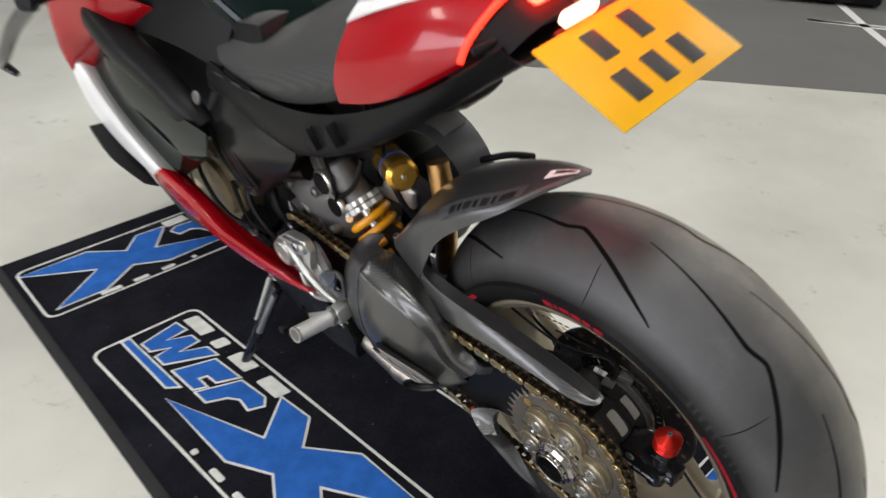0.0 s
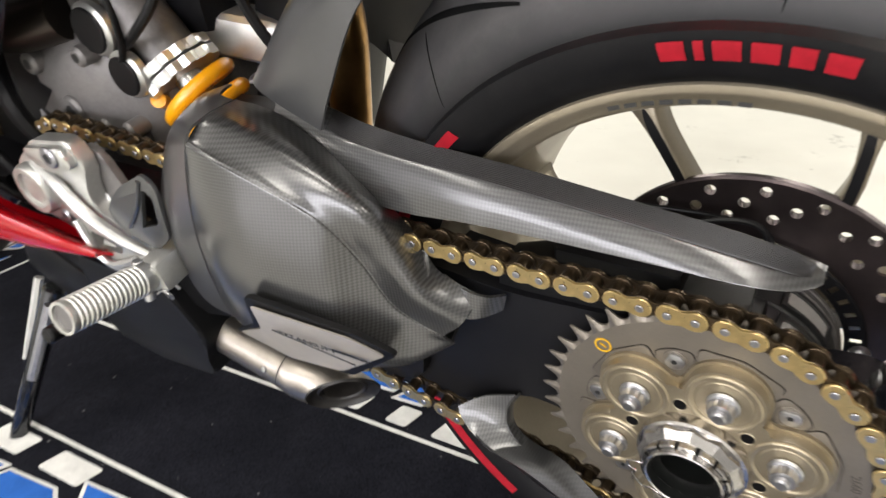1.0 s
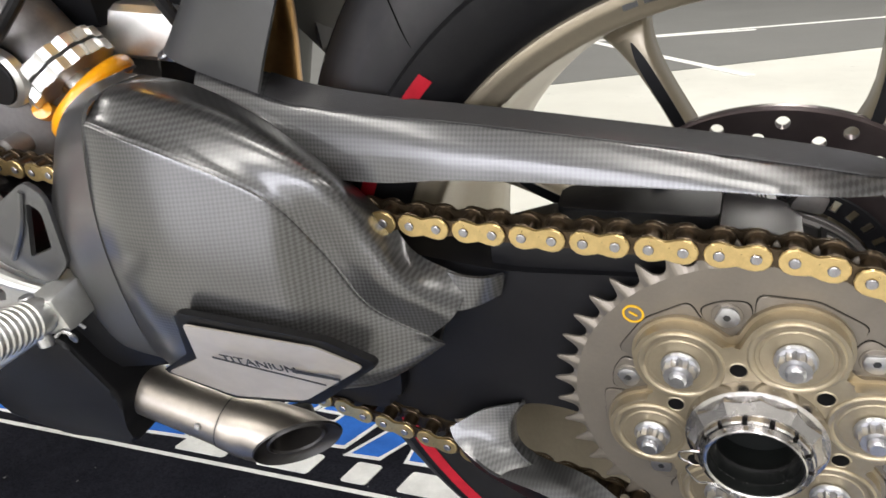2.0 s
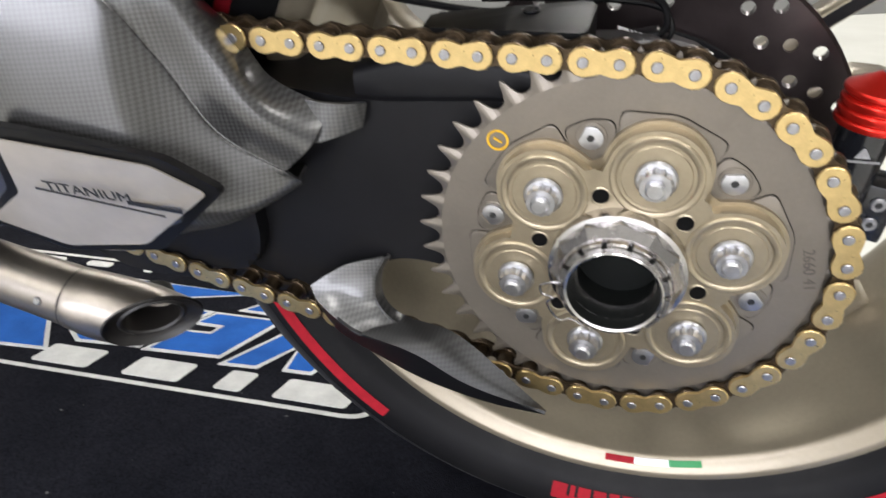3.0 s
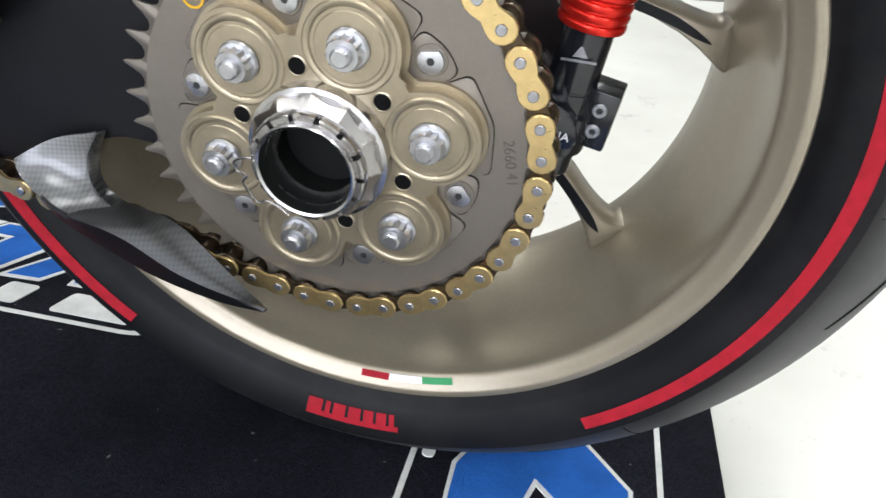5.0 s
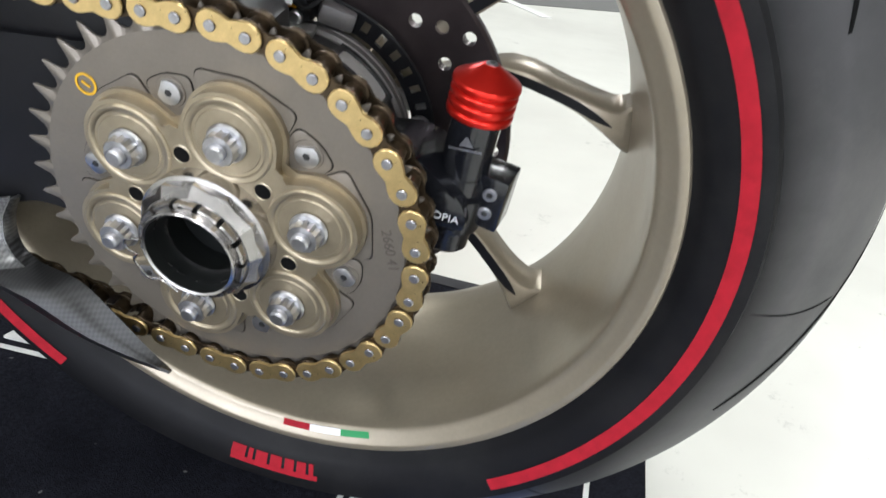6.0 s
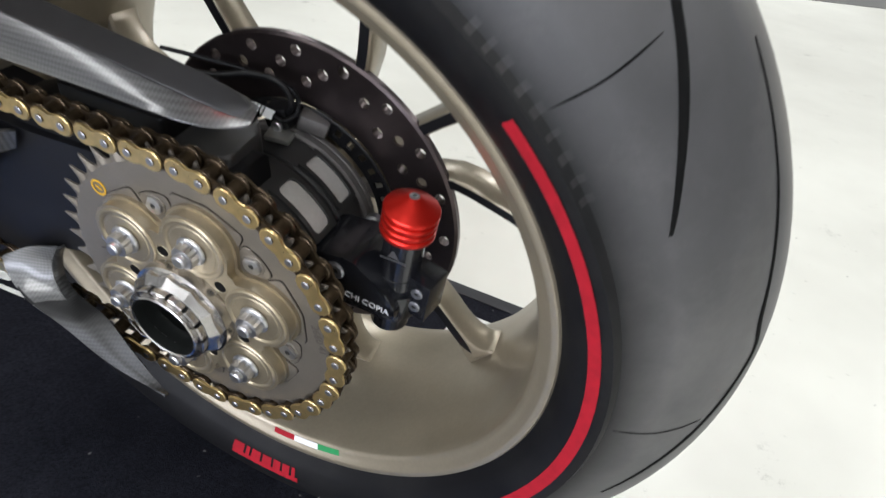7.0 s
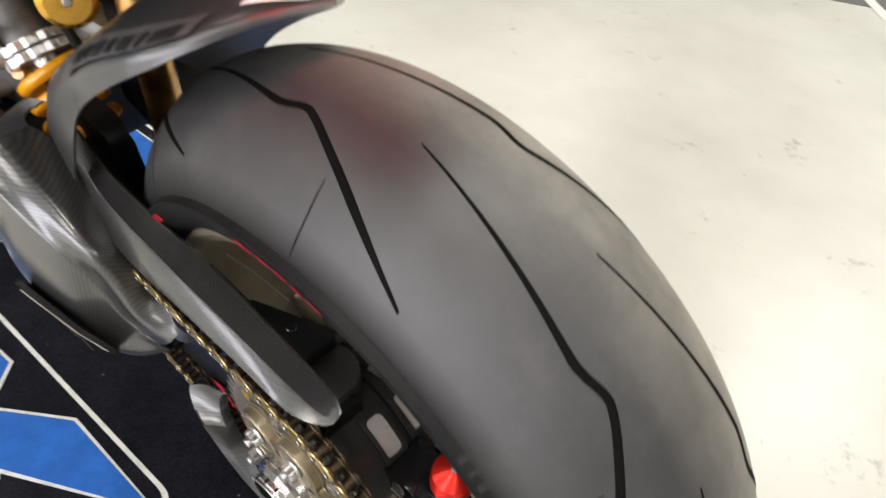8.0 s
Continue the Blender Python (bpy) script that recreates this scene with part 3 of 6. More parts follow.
# spokes, hub and disc ------------------------------------------------------------
SPOKE = [(0.046, 0.014, 0.016, 0.05), (0.075, 0.0072, 0.013, 0.044), (0.13, 0.0052, 0.011, 0.037), (0.162, 0.0056, 0.0105, 0.036), (0.178, 0.0075, 0.0115, 0.038), (0.188, 0.0102, 0.0135, 0.041), (0.195, 0.0135, 0.0165, 0.045), (0.2025, 0.019, 0.021, 0.05)]


def swept(r, sweep):
    """The turn of a spoke at the radius r: nothing at the rim, sweep at 0.13 m and further in."""
    return radians(sweep) * min(1.0, max(0.0, (0.193 - r) / 0.063))


def spoke_mesh(sweep):
    """A deep bronze blade that flares into the rim."""
    rings = []
    for r, w, y0, y1 in SPOKE:
        c, t = 0.0022, swept(r, sweep)
        u, n = Vector((math.cos(t), 0, math.sin(t))), Vector((-math.sin(t), 0, math.cos(t)))
        rings.append([u * r + n * z + Vector((0, y, 0)) for y, z in ((y0, -w + c), (y0, w - c), (y0 + c, w), (y1 - c, w), (y1, w - c), (y1, -w + c), (y1 - c, -w), (y0 + c, -w))])
    return loft([list(c) for c in zip(*[catmull(c, 3) for c in zip(*rings)])])


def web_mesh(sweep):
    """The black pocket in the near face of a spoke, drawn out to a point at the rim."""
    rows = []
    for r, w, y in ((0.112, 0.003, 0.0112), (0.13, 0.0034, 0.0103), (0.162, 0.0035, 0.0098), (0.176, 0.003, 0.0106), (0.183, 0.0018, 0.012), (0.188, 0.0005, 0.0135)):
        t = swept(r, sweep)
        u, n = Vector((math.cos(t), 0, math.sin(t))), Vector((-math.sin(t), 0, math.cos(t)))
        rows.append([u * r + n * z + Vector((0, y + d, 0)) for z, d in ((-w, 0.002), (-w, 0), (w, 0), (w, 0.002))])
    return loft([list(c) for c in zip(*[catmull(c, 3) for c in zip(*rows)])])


for a, sweep in ((8, 15), (41, 1.5), (74, -6), (118, -1), (157, 2), (196, -2), (237, 2), (280, 0), (322, 6)):
    ob = part("spoke", spoke_mesh(sweep), M_RIM, wheel, angle=50)
    turn = Matrix.Rotation(-radians(a), 4, "Y")
    ob.matrix_local = turn
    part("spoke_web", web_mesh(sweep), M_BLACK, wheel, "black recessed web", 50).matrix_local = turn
part("wheel_hub", lathe([(0.028, 0.0), (0.05, 0.0), (0.054, 0.01), (0.056, 0.03), (0.05, 0.05), (0.03, 0.056)], 64), M_RIM, wheel)

disc_me = mesh_of("brake_disc", lathe([(0.079, 0.009), (0.1255, 0.009), (0.1275, 0.0105), (0.1275, 0.0145), (0.1255, 0.016), (0.079, 0.016)], 96, closed=True), M_DISC)
tool = bmesh.new()
for k in range(20):
    for j, r in enumerate((0.1175, 0.107, 0.0965)):
        if (k + j) % 3 == 2 and j == 2:
            continue
        a = radians(18 * k + j * 7)
        rod((r * math.cos(a), 0.0, r * math.sin(a)), (r * math.cos(a), 0.025, r * math.sin(a)), 0.0042, seg=14, bm=tool)
disc = part("brake_disc", cut(disc_me, tool), None, bike, "dark drilled steel brake disc")
bm = bmesh.new()
for k in range(6):
    a = radians(60 * k + 20)
    box((0.05, 0.006, 0.013), (0.062 * math.cos(a), 0.013, 0.062 * math.sin(a)), (0, -math.degrees(a) + 20, 0), 0.002, bm)
part("disc_carrier", lathe([(0.03, 0.007), (0.048, 0.007), (0.05, 0.01), (0.048, 0.018), (0.03, 0.018)], 48, closed=True, bm=bm), M_ALU, disc)
tone_me = mesh_of("tone_ring", lathe([(0.0665, 0.004), (0.08, 0.004), (0.081, 0.005), (0.08, 0.006), (0.0665, 0.006)], 72, closed=True), M_BLACK)
tool = bmesh.new()
for k in range(40):
    a = TAU * k / 40
    box((0.0075, 0.02, 0.0048), (0.0737 * math.cos(a), 0, 0.0737 * math.sin(a)), (0, -math.degrees(a), 0), 0, tool)
part("tone_ring", cut(tone_me, tool), None, disc, "black slotted sensor ring")

# sprocket carrier ------------------------------------------------------------------
BOLT_R, BOLT_A = 0.0555, 135.4
lobes = [BOLT_A + 60 * k for k in range(6)]


def lobe_outline(rl, rb, n=216):
    out = []
    for i in range(n):
        a = 360 * i / n
        r = rb
        d = radians(min(abs((a - b + 180) % 360 - 180) for b in lobes))
        s = BOLT_R * math.sin(d)
        if abs(s) < rl:
            r = max(r, BOLT_R * math.cos(d) + math.sqrt(rl * rl - s * s))
        out.append(r)
    soft = [sum(out[(i + j) % n] * w for j, w in ((-3, 1), (-2, 2), (-1, 3), (0, 4), (1, 3), (2, 2), (3, 1))) / 16 for i in range(n)]
    return [(r * math.cos(TAU * i / n), r * math.sin(TAU * i / n)) for i, r in enumerate(soft)]


bm = slab(lobe_outline(0.0246, 0.0528), SPROCKET_Y, -0.1262, 0.0042, None, 4)
slab(lobe_outline(0.0266, 0.055), SPROCKET_Y, -0.1192, 0.002, bm, 3)
lobe_parts = []
for b in lobes:
    c = (BOLT_R * math.cos(radians(b)), 0, BOLT_R * math.sin(radians(b)))
    lobe_parts.append(lathe([(0.0226, -0.1245), (0.0222, -0.1268), (0.0214, -0.1275), (0.0196, -0.1275), (0.0188, -0.127), (0.0184, -0.1263), (0.0168, -0.12625), (0.0163, -0.1267), (0.0, -0.1267)], 48, centre=c))
carrier_me = cut(mesh_of("carrier", bm, M_CARRIER, 32), rod((0, -0.1, 0), (0, -0.14, 0), 0.024, seg=48))
carrier = part("carrier", carrier_me, None, bike, "bronze anodised six-lobed sprocket carrier")
for own in lobe_parts:
    part("lobe", own, M_CARRIER, carrier)
for b in lobes:
    a = radians(b + 30)
    part("hole_rim", lathe([(0.0053, -0.1264), (0.0046, -0.1267), (0.0041, -0.1263), (0.0039, -0.117)], 20, centre=(0.0425 * math.cos(a), 0, 0.0425 * math.sin(a))), M_CARRIER, carrier)
# dark discs over the holes stand for the shade inside them
for b in lobes:
    a = radians(b + 30)
    part("through_hole", lathe([(0.0042, -0.12645), (0.0, -0.1264)], 18, centre=(0.0425 * math.cos(a), 0, 0.0425 * math.sin(a))), M_RECESS_SHADE, carrier)
# thin raised pads of the sprocket round each lobe and each small screw
def pad(a, r0, r1, half0, half1):
    pts = [(r1, -half1), (r1 + 0.002, 0), (r1, half1), (r0, half0), (r0, -half0)]
    return rounded([(r * math.cos(radians(a + d)), r * math.sin(radians(a + d))) for r, d in pts], 0.005)


for b in lobes:
    # slightly larger dark slabs paint a shadow line round each pad
    part("pad_gap", slab(pad(b, 0.0497, 0.0829, 22.2, 18.8), SPROCKET_Y + 0.0005, SPROCKET_Y - 0.0002), M_RECESS_SHADE, sprocket)
    part("pad_gap", slab(pad(b + 30, 0.0577, 0.0779, 9.35, 9.85), SPROCKET_Y + 0.0005, SPROCKET_Y - 0.0003), M_RECESS_SHADE, sprocket)
    part("pad", slab(pad(b, 0.05, 0.0825, 22, 18.5), SPROCKET_Y + 0.0005, SPROCKET_Y - 0.0011, 0.0005), M_SPROCKET, sprocket)
    a = b + 30
    part("pad", slab(pad(a, 0.058, 0.0775, 9, 9.5), SPROCKET_Y + 0.0005, SPROCKET_Y - 0.0009, 0.0005), M_SPROCKET, sprocket)
    c = Vector((0.0705 * math.cos(radians(a)), SPROCKET_Y - 0.0008, 0.0705 * math.sin(radians(a))))
    part("washer", rod(c, c + Vector((0, -0.0008, 0)), 0.0078, seg=24, bevel=0.0003), M_SPROCKET, sprocket)
    head = [(c.x + 0.0062 * math.cos(radians(a + 52 + d)), c.z + 0.0062 * math.sin(radians(a + 52 + d))) for d in range(40, 321, 20)]
    part("screw_head", slab(head, c.y - 0.0006, c.y - 0.0026, 0.0004), M_ZINC, sprocket, "bright screw head with one flat side")
    # flat black hexagon in place of the socket's shade
    part("screw_socket", rod((c.x, c.y - 0.0025, c.z), (c.x, c.y - 0.0027, c.z), 0.002, seg=6), M_INK_AND_SHADE, sprocket)


def wheel_nut():
    """A twelve-point flanged nut with its stud, facing -y."""
    bm = lathe([(0.0098, 0.0), (0.0101, -0.001), (0.0092, -0.0022), (0.007, -0.0025)], 28)
    out = []
    for i in range(24):
        r = 0.0082 if i % 2 == 0 else 0.0067
        out.append((r * math.cos(TAU * i / 24), r * math.sin(TAU * i / 24)))
    slab(out, -0.002, -0.0085, 0.0007, bm)
    rod((0, -0.008, 0), (0, -0.0128, 0), 0.0046, seg=18, bevel=0.001, bm=bm)
    return bm


nut_me = mesh_of("wheel_nut", wheel_nut(), M_ZINC, 30)
for i, b in enumerate(lobes):
    ob = part("wheel_nut", nut_me, None, carrier)
    ob.matrix_local = Matrix.Translation((BOLT_R * math.cos(radians(b)), -0.1272, BOLT_R * math.sin(radians(b)))) @ Matrix.Rotation(0.4 * i, 4, "Y")

out = []
for i in range(24):
    r = 0.0338 if i % 2 == 0 else 0.0312
    out.append((r * math.cos(TAU * i / 24), r * math.sin(TAU * i / 24)))
bm = lathe([(0.0355, -0.125), (0.0352, -0.1338), (0.033, -0.1345), (0.02, -0.1345)], 60)
own = bmesh.new()
n = len(out)
r0 = [own.verts.new((x, -0.1335, z)) for x, z in out]
r1 = [own.verts.new((x, -0.138, z)) for x, z in out]
r2 = [own.verts.new((x * 0.029 / math.hypot(x, z), -0.1432, z * 0.029 / math.hypot(x, z))) for x, z in out]
r3 = [own.verts.new((x * 0.022 / math.hypot(x, z), -0.1432, z * 0.022 / math.hypot(x, z))) for x, z in out]
for u, v in ((r0, r1), (r1, r2), (r2, r3)):
    for i in range(n):
        own.faces.new((u[i], u[(i + 1) % n], v[(i + 1) % n], v[i]))
axle_nut = part("axle_nut", absorb(bm, own), M_STEEL, bike, "polished faceted axle nut with a hollow bore", 12)
ring_me = mesh_of("locking_ring", lathe([(0.0242, -0.142), (0.0282, -0.142), (0.0282, -0.1472), (0.0275, -0.1482), (0.0242, -0.1482)], 64, closed=True), M_STEEL)
tool = bmesh.new()
for k in range(14):
    a = TAU * k / 14
    box((0.009, 0.006, 0.0026), (0.0282 * math.cos(a), -0.1462, 0.0282 * math.sin(a)), (0, -math.degrees(a), 0), 0, tool)
part("locking_ring", cut(ring_me, tool), None, axle_nut)
# short bore with a closing disc; the dark colour stands for depth shade
part("bore", lathe([(0.0245, -0.143), (0.0245, -0.1498), (0.0238, -0.1505), (0.0226, -0.1498), (0.0222, -0.14), (0.0221, -0.1185), (0.0, -0.118)], 56), M_BORE_SHADE, axle_nut, "axle bore closed by a disc, its shade put into a dark colour")
part("bore_lip", lathe([(0.0247, -0.1465), (0.0247, -0.1502), (0.024, -0.1509), (0.0228, -0.1503), (0.0227, -0.1465)], 56), M_STEEL, axle_nut)


def ringpt(r, a, y):
    return (r * math.cos(radians(a)), y, r * math.sin(radians(a)))


part("wire_clip", pipe([ringpt(0.0265, 176, -0.149), ringpt(0.031, 178, -0.149), ringpt(0.0365, 184, -0.148), ringpt(0.0365, 193, -0.147), ringpt(0.031, 196, -0.149), ringpt(0.0355, 203, -0.148), ringpt(0.036, 222, -0.147), ringpt(0.029, 228, -0.1485), ringpt(0.029, 250, -0.1487)], 0.00065, 8, 4), M_STEEL, axle_nut, "bent steel safety clip")
bm = lathe([(0.0046, -0.1157), (0.0058, -0.1157), (0.0058, -0.1161), (0.0046, -0.1161)], 28, closed=True, centre=(-0.0655, 0, 0.0615))
box((0.005, 0.0005, 0.0011), (-0.0655, -0.1159, 0.0615), (0, 30, 0), 0, bm)
part("paint_mark", bm, M_YELLOW_INK, sprocket, "yellow ring paint mark")
bm = lettering("2660 41", 0.0078, 0.0001)
bm.transform(Matrix.Translation((0.0912, SPROCKET_Y - 0.0002, 0.004)) @ Matrix.Rotation(radians(78), 4, "Y"))
part("stamped_number", bm, M_STAMP, sprocket)

# swingarm ------------------------------------------------------------------------
V = Vector
bm = slab(rounded([(-0.62, 0.1), (-0.4, 0.1), (-0.24, 0.083), (-0.14, 0.072), (-0.06, 0.078), (0.0, 0.071), (0.056, 0.042), (0.065, -0.02), (0.03, -0.06),
                   (-0.06, -0.05), (-0.105, -0.031), (-0.128, -0.03), (-0.145, -0.036), (-0.19, -0.062), (-0.25, -0.072), (-0.345, -0.074), (-0.45, -0.02), (-0.62, 0.03)], 0.02, 5), -0.104, -0.055, 0.007, None, 3)
swingarm = part("swingarm", bm, M_BLACK, bike, "black cast single-sided swingarm")
# upper beam, from the shock to the hub
rings = []
for x, zt, zb, y0, y1 in ((-0.15, 0.088, 0.06, -0.098, -0.062), (-0.12, 0.098, 0.06, -0.099, -0.06), (-0.08, 0.1, 0.06, -0.1, -0.06), (-0.03, 0.092, 0.05, -0.098, -0.055), (0.02, 0.084, 0.05, -0.096, -0.055)):
    rings.append(oval((x, (y0 + y1) / 2, (zt + zb) / 2), (0, 1, 0), (0, 0, 1), (y1 - y0) / 2, (zt - zb) / 2, 20, 5))
part("upper_beam", loft(rings), M_BLACK, swingarm)


def upright(outline, z0, z1, bevel):
    """A plate with the outline (x, y), from z0 to z1."""
    bm = slab([(x, -y) for x, y in outline], z0, z1, bevel, None, 3)
    bm.transform(Matrix.Rotation(radians(90), 4, "X"))
    return bm


part("top_lid", upright(rounded([(-0.111, -0.09), (-0.113, -0.066), (-0.07, -0.05), (-0.034, -0.036), (-0.0275, -0.04), (-0.0265, -0.09)], 0.004), 0.082, 0.109, 0.002), M_BLACK_PLASTIC, swingarm, "black plastic lid with a screw")
part("lid_screw", hex_bolt((-0.06, -0.06, 0.109), 0.005, 0.002, way=(0, 0, 1)), M_BLACK_GLOSS, swingarm)
part("arm_end", upright(rounded([(-0.032, -0.09), (-0.034, -0.036), (-0.006, -0.034), (0.012, -0.048), (0.014, -0.086)], 0.008), 0.066, 0.093, 0.004), M_HUB, swingarm)
part("outer_guard", slab(rounded([(-0.42, 0.03), (-0.37, -0.025), (-0.325, -0.042), (-0.285, -0.05), (-0.245, -0.05), (-0.226, -0.042), (-0.22, -0.02), (-0.22, 0.02), (-0.25, 0.04)], 0.012), -0.116, -0.1035, 0.006), M_BLACK, swingarm, "black guard in front of the lower chain run")
hub_me = mesh_of("hub_housing", lathe([(0.03, -0.109), (0.064, -0.109), (0.068, -0.104), (0.068, -0.08), (0.0665, -0.07), (0.066, -0.042), (0.0652, -0.0385), (0.063, -0.036), (0.05, -0.035)], 96), M_HUB)


def hub_block(a, half, y0, y1, r0, r1):
    """A block that follows the hub, from r0 to r1."""
    rows = []
    for y, r in ((y0, r0), (y0, r1), (y1, r1), (y1, r0)):
        rows.append([V((r * math.cos(radians(a + d)), y, r * math.sin(radians(a + d)))) for d in np.linspace(-half, half, 9)])
    return loft([[row[i] for row in rows] for i in range(9)])


part("hub_housing", hub_me, None, swingarm, "black round hub housing with a side pocket")
part("hub_window", hub_block(47.5, 17.2, -0.0643, -0.0467, 0.06, 0.0671), M_BARE, swingarm, "bare metal seen in the hub pocket")


def hub_tool(a, half, y0, y1, corner):
    """A cutter with rounded corners that goes through the hub's skin."""
    w = radians(half) * 0.066
    out = rounded([(-w, y0), (w, y0), (w, y1), (-w, y1)], corner)
    return loft([[V((r * math.cos(radians(a) + u / 0.066), y, r * math.sin(radians(a) + u / 0.066))) for u, y in out] for r in (0.05, 0.085)])


def hub_frame(a, half, y0, y1, r0, r1, edge, corner):
    me = mesh_of("pocket_frame", hub_block(a, half + math.degrees(edge / 0.066), y0 - edge, y1 + edge, r0, r1), M_HUB)
    part("pocket_frame", cut(me, hub_tool(a, half, y0, y1, corner)), None, swingarm)


hub_frame(47.5, 16.6, -0.0638, -0.0472, 0.0655, 0.069, 0.0035, 0.0055)
hub_frame(49, 15.5, -0.0302, -0.016, 0.063, 0.067, 0.003, 0.003)
part("bearing_ring", lathe([(0.05, -0.0352), (0.0625, -0.0352), (0.064, -0.034), (0.064, -0.0125), (0.0625, -0.011), (0.05, -0.01)], 72), M_HUB, swingarm)
part("ring_window", hub_block(49, 16.5, -0.0305, -0.0155, 0.062, 0.0652), M_BARE, swingarm, "polished steel ring seen between black fingers")
part("clamp_collar", lathe([(0.05, -0.0105), (0.064, -0.0105), (0.066, -0.009), (0.066, -0.0045), (0.0652, -0.004), (0.0652, -0.0032), (0.066, -0.0026), (0.066, 0.0005), (0.064, 0.002), (0.05, 0.003)], 72), M_CAST, swingarm, "grey cast clamp ring")
part("sensor_bracket", box((0.018, 0.012, 0.004), (0.003, -0.021, 0.0685), (0, 4, 12), 0.0012), M_ALU, swingarm, "bare metal bracket")

# sensor and its cable
sensor = part("speed_sensor", box((0.02, 0.014, 0.016), (-0.003, -0.009, 0.077), (0, -12, 0), 0.003), M_BLACK_PLASTIC, bike, "black speed sensor with a bolt and cable")
part("sensor_bolt", hex_bolt((-0.0005, -0.016, 0.0735), 0.0042, 0.004), M_ZINC, sensor)
part("paint_dot", box((0.005, 0.0012, 0.0024), (-0.003, -0.0163, 0.0795), bevel=0.0004), M_SPRING, sensor)
part("sensor_foot", box((0.022, 0.014, 0.012), (0.017, 0.001, 0.0715), (0, 18, 20), 0.003), M_CAST, sensor, "grey cast foot")
part("cable_label", box((0.019, 0.008, 0.0012), (-0.0085, -0.024, 0.087), (12, 20, 17), 0.0004), M_WHITE_INK, sensor, "white cable label with dark bars")
for k in (-0.0025, 0.0, 0.0025):
    part("label_bar", box((0.001, 0.0082, 0.0016), (-0.0085 + k * 0.9, -0.024 + k * 0.29, 0.0872 - k * 0.34), (12, 20, 17), 0), M_INK_AND_SHADE, sensor)
part("sensor_cable", pipe([(0.001, -0.012, 0.08), (0.0085, -0.012, 0.088), (0.006, -0.012, 0.1), (-0.004, -0.013, 0.106), (-0.022, -0.016, 0.106), (-0.05, -0.022, 0.1), (-0.1, -0.026, 0.098), (-0.2, -0.02, 0.11)], 0.0022, 8, 6), M_BLACK_PLASTIC, sensor)
part("sensor_cable", pipe([(-0.0, -0.0215, 0.0845), (0.006, -0.018, 0.08), (0.012, -0.01, 0.085), (0.004, -0.004, 0.096), (-0.03, -0.004, 0.1), (-0.1, -0.01, 0.1)], 0.0016, 8, 6), M_BLACK_PLASTIC, sensor)
caliper = part("brake_caliper", box((0.09, 0.05, 0.05), (-0.085, 0.012, -0.088), (0, 40, 0), 0.01), M_BLACK, bike, "black brake caliper bracket beside the disc")

# carbon cover round the front of the arm -----------------------------------------------
def blend(p, q, k, out=0.0):
    return [tuple(V(a).lerp(V(b), k) + V((0, -out, out * 0.5))) for a, b in zip(p, q)]


TOP_EDGE = [(-0.353, -0.112, 0.196), (-0.322, -0.104, 0.186), (-0.271, -0.111, 0.166), (-0.238, -0.107, 0.137), (-0.208, -0.109, 0.107), (-0.188, -0.117, 0.088), (-0.158, -0.114, 0.072)]
CREST = [(-0.349, -0.145, 0.199), (-0.335, -0.142, 0.199), (-0.278, -0.141, 0.182), (-0.223, -0.14, 0.15), (-0.204, -0.139, 0.113), (-0.187, -0.139, 0.08), (-0.164, -0.13, 0.057)]
RIDGE = [(-0.35, -0.166, 0.189), (-0.325, -0.169, 0.183), (-0.29, -0.167, 0.17), (-0.247, -0.159, 0.144), (-0.229, -0.149, 0.107), (-0.21, -0.145, 0.068), (-0.18, -0.135, 0.042)]
BELLY = [(-0.361, -0.177, 0.128), (-0.335, -0.183, 0.125), (-0.3, -0.184, 0.113), (-0.252, -0.174, 0.094), (-0.23, -0.161, 0.069), (-0.207, -0.15, 0.048), (-0.177, -0.134, 0.038)]
FOOT = [(-0.365, -0.178, 0.066), (-0.338, -0.186, 0.062), (-0.305, -0.184, 0.05), (-0.252, -0.176, 0.036), (-0.222, -0.168, 0.028), (-0.198, -0.151, 0.025), (-0.174, -0.13, 0.033)]
cover_rows = [TOP_EDGE, CREST, blend(CREST, RIDGE, 0.8), RIDGE, blend(RIDGE, BELLY, 0.14, 0.001), BELLY, FOOT]
cover_low = [(-0.377, -0.162, 0.012), (-0.352, -0.162, -0.006), (-0.32, -0.151, -0.02), (-0.278, -0.15, -0.014), (-0.243, -0.15, 0.004), (-0.212, -0.148, 0.014), (-0.18, -0.125, 0.027)]
under = [(-0.376, -0.118, 0.0), (-0.352, -0.118, -0.016), (-0.318, -0.115, -0.022), (-0.28, -0.113, -0.014), (-0.246, -0.11, 0.004), (-0.216, -0.107, 0.015), (-0.184, -0.105, 0.028)]
cover = part("swingarm_cover", patch(cover_rows + [cover_low, under], 0.0025, 7, 7), M_CARBON, bike, "satin carbon fibre swingarm cover", 60)
flap_right = [(-0.352, -0.1135, 0.1965), (-0.348, -0.146, 0.1995), (-0.349, -0.167, 0.1895), (-0.36, -0.178, 0.128), (-0.364, -0.179, 0.066), (-0.376, -0.163, 0.012), (-0.376, -0.13, -0.002)]
flap_left = [(-0.385, -0.085, 0.193), (-0.425, -0.092, 0.178), (-0.45, -0.108, 0.15), (-0.47, -0.122, 0.112), (-0.478, -0.13, 0.067), (-0.455, -0.138, 0.012), (-0.42, -0.12, -0.005)]
flap_rows = [[l, tuple(V(l).lerp(V(r), 0.55) + V((-0.004, -0.008, 0.002))), r] for l, r in zip(flap_left, flap_right)]
part("flap", patch(flap_rows, 0.002, 6, 6), M_CARBON_GREY, cover, "plain satin grey front flap", 60)
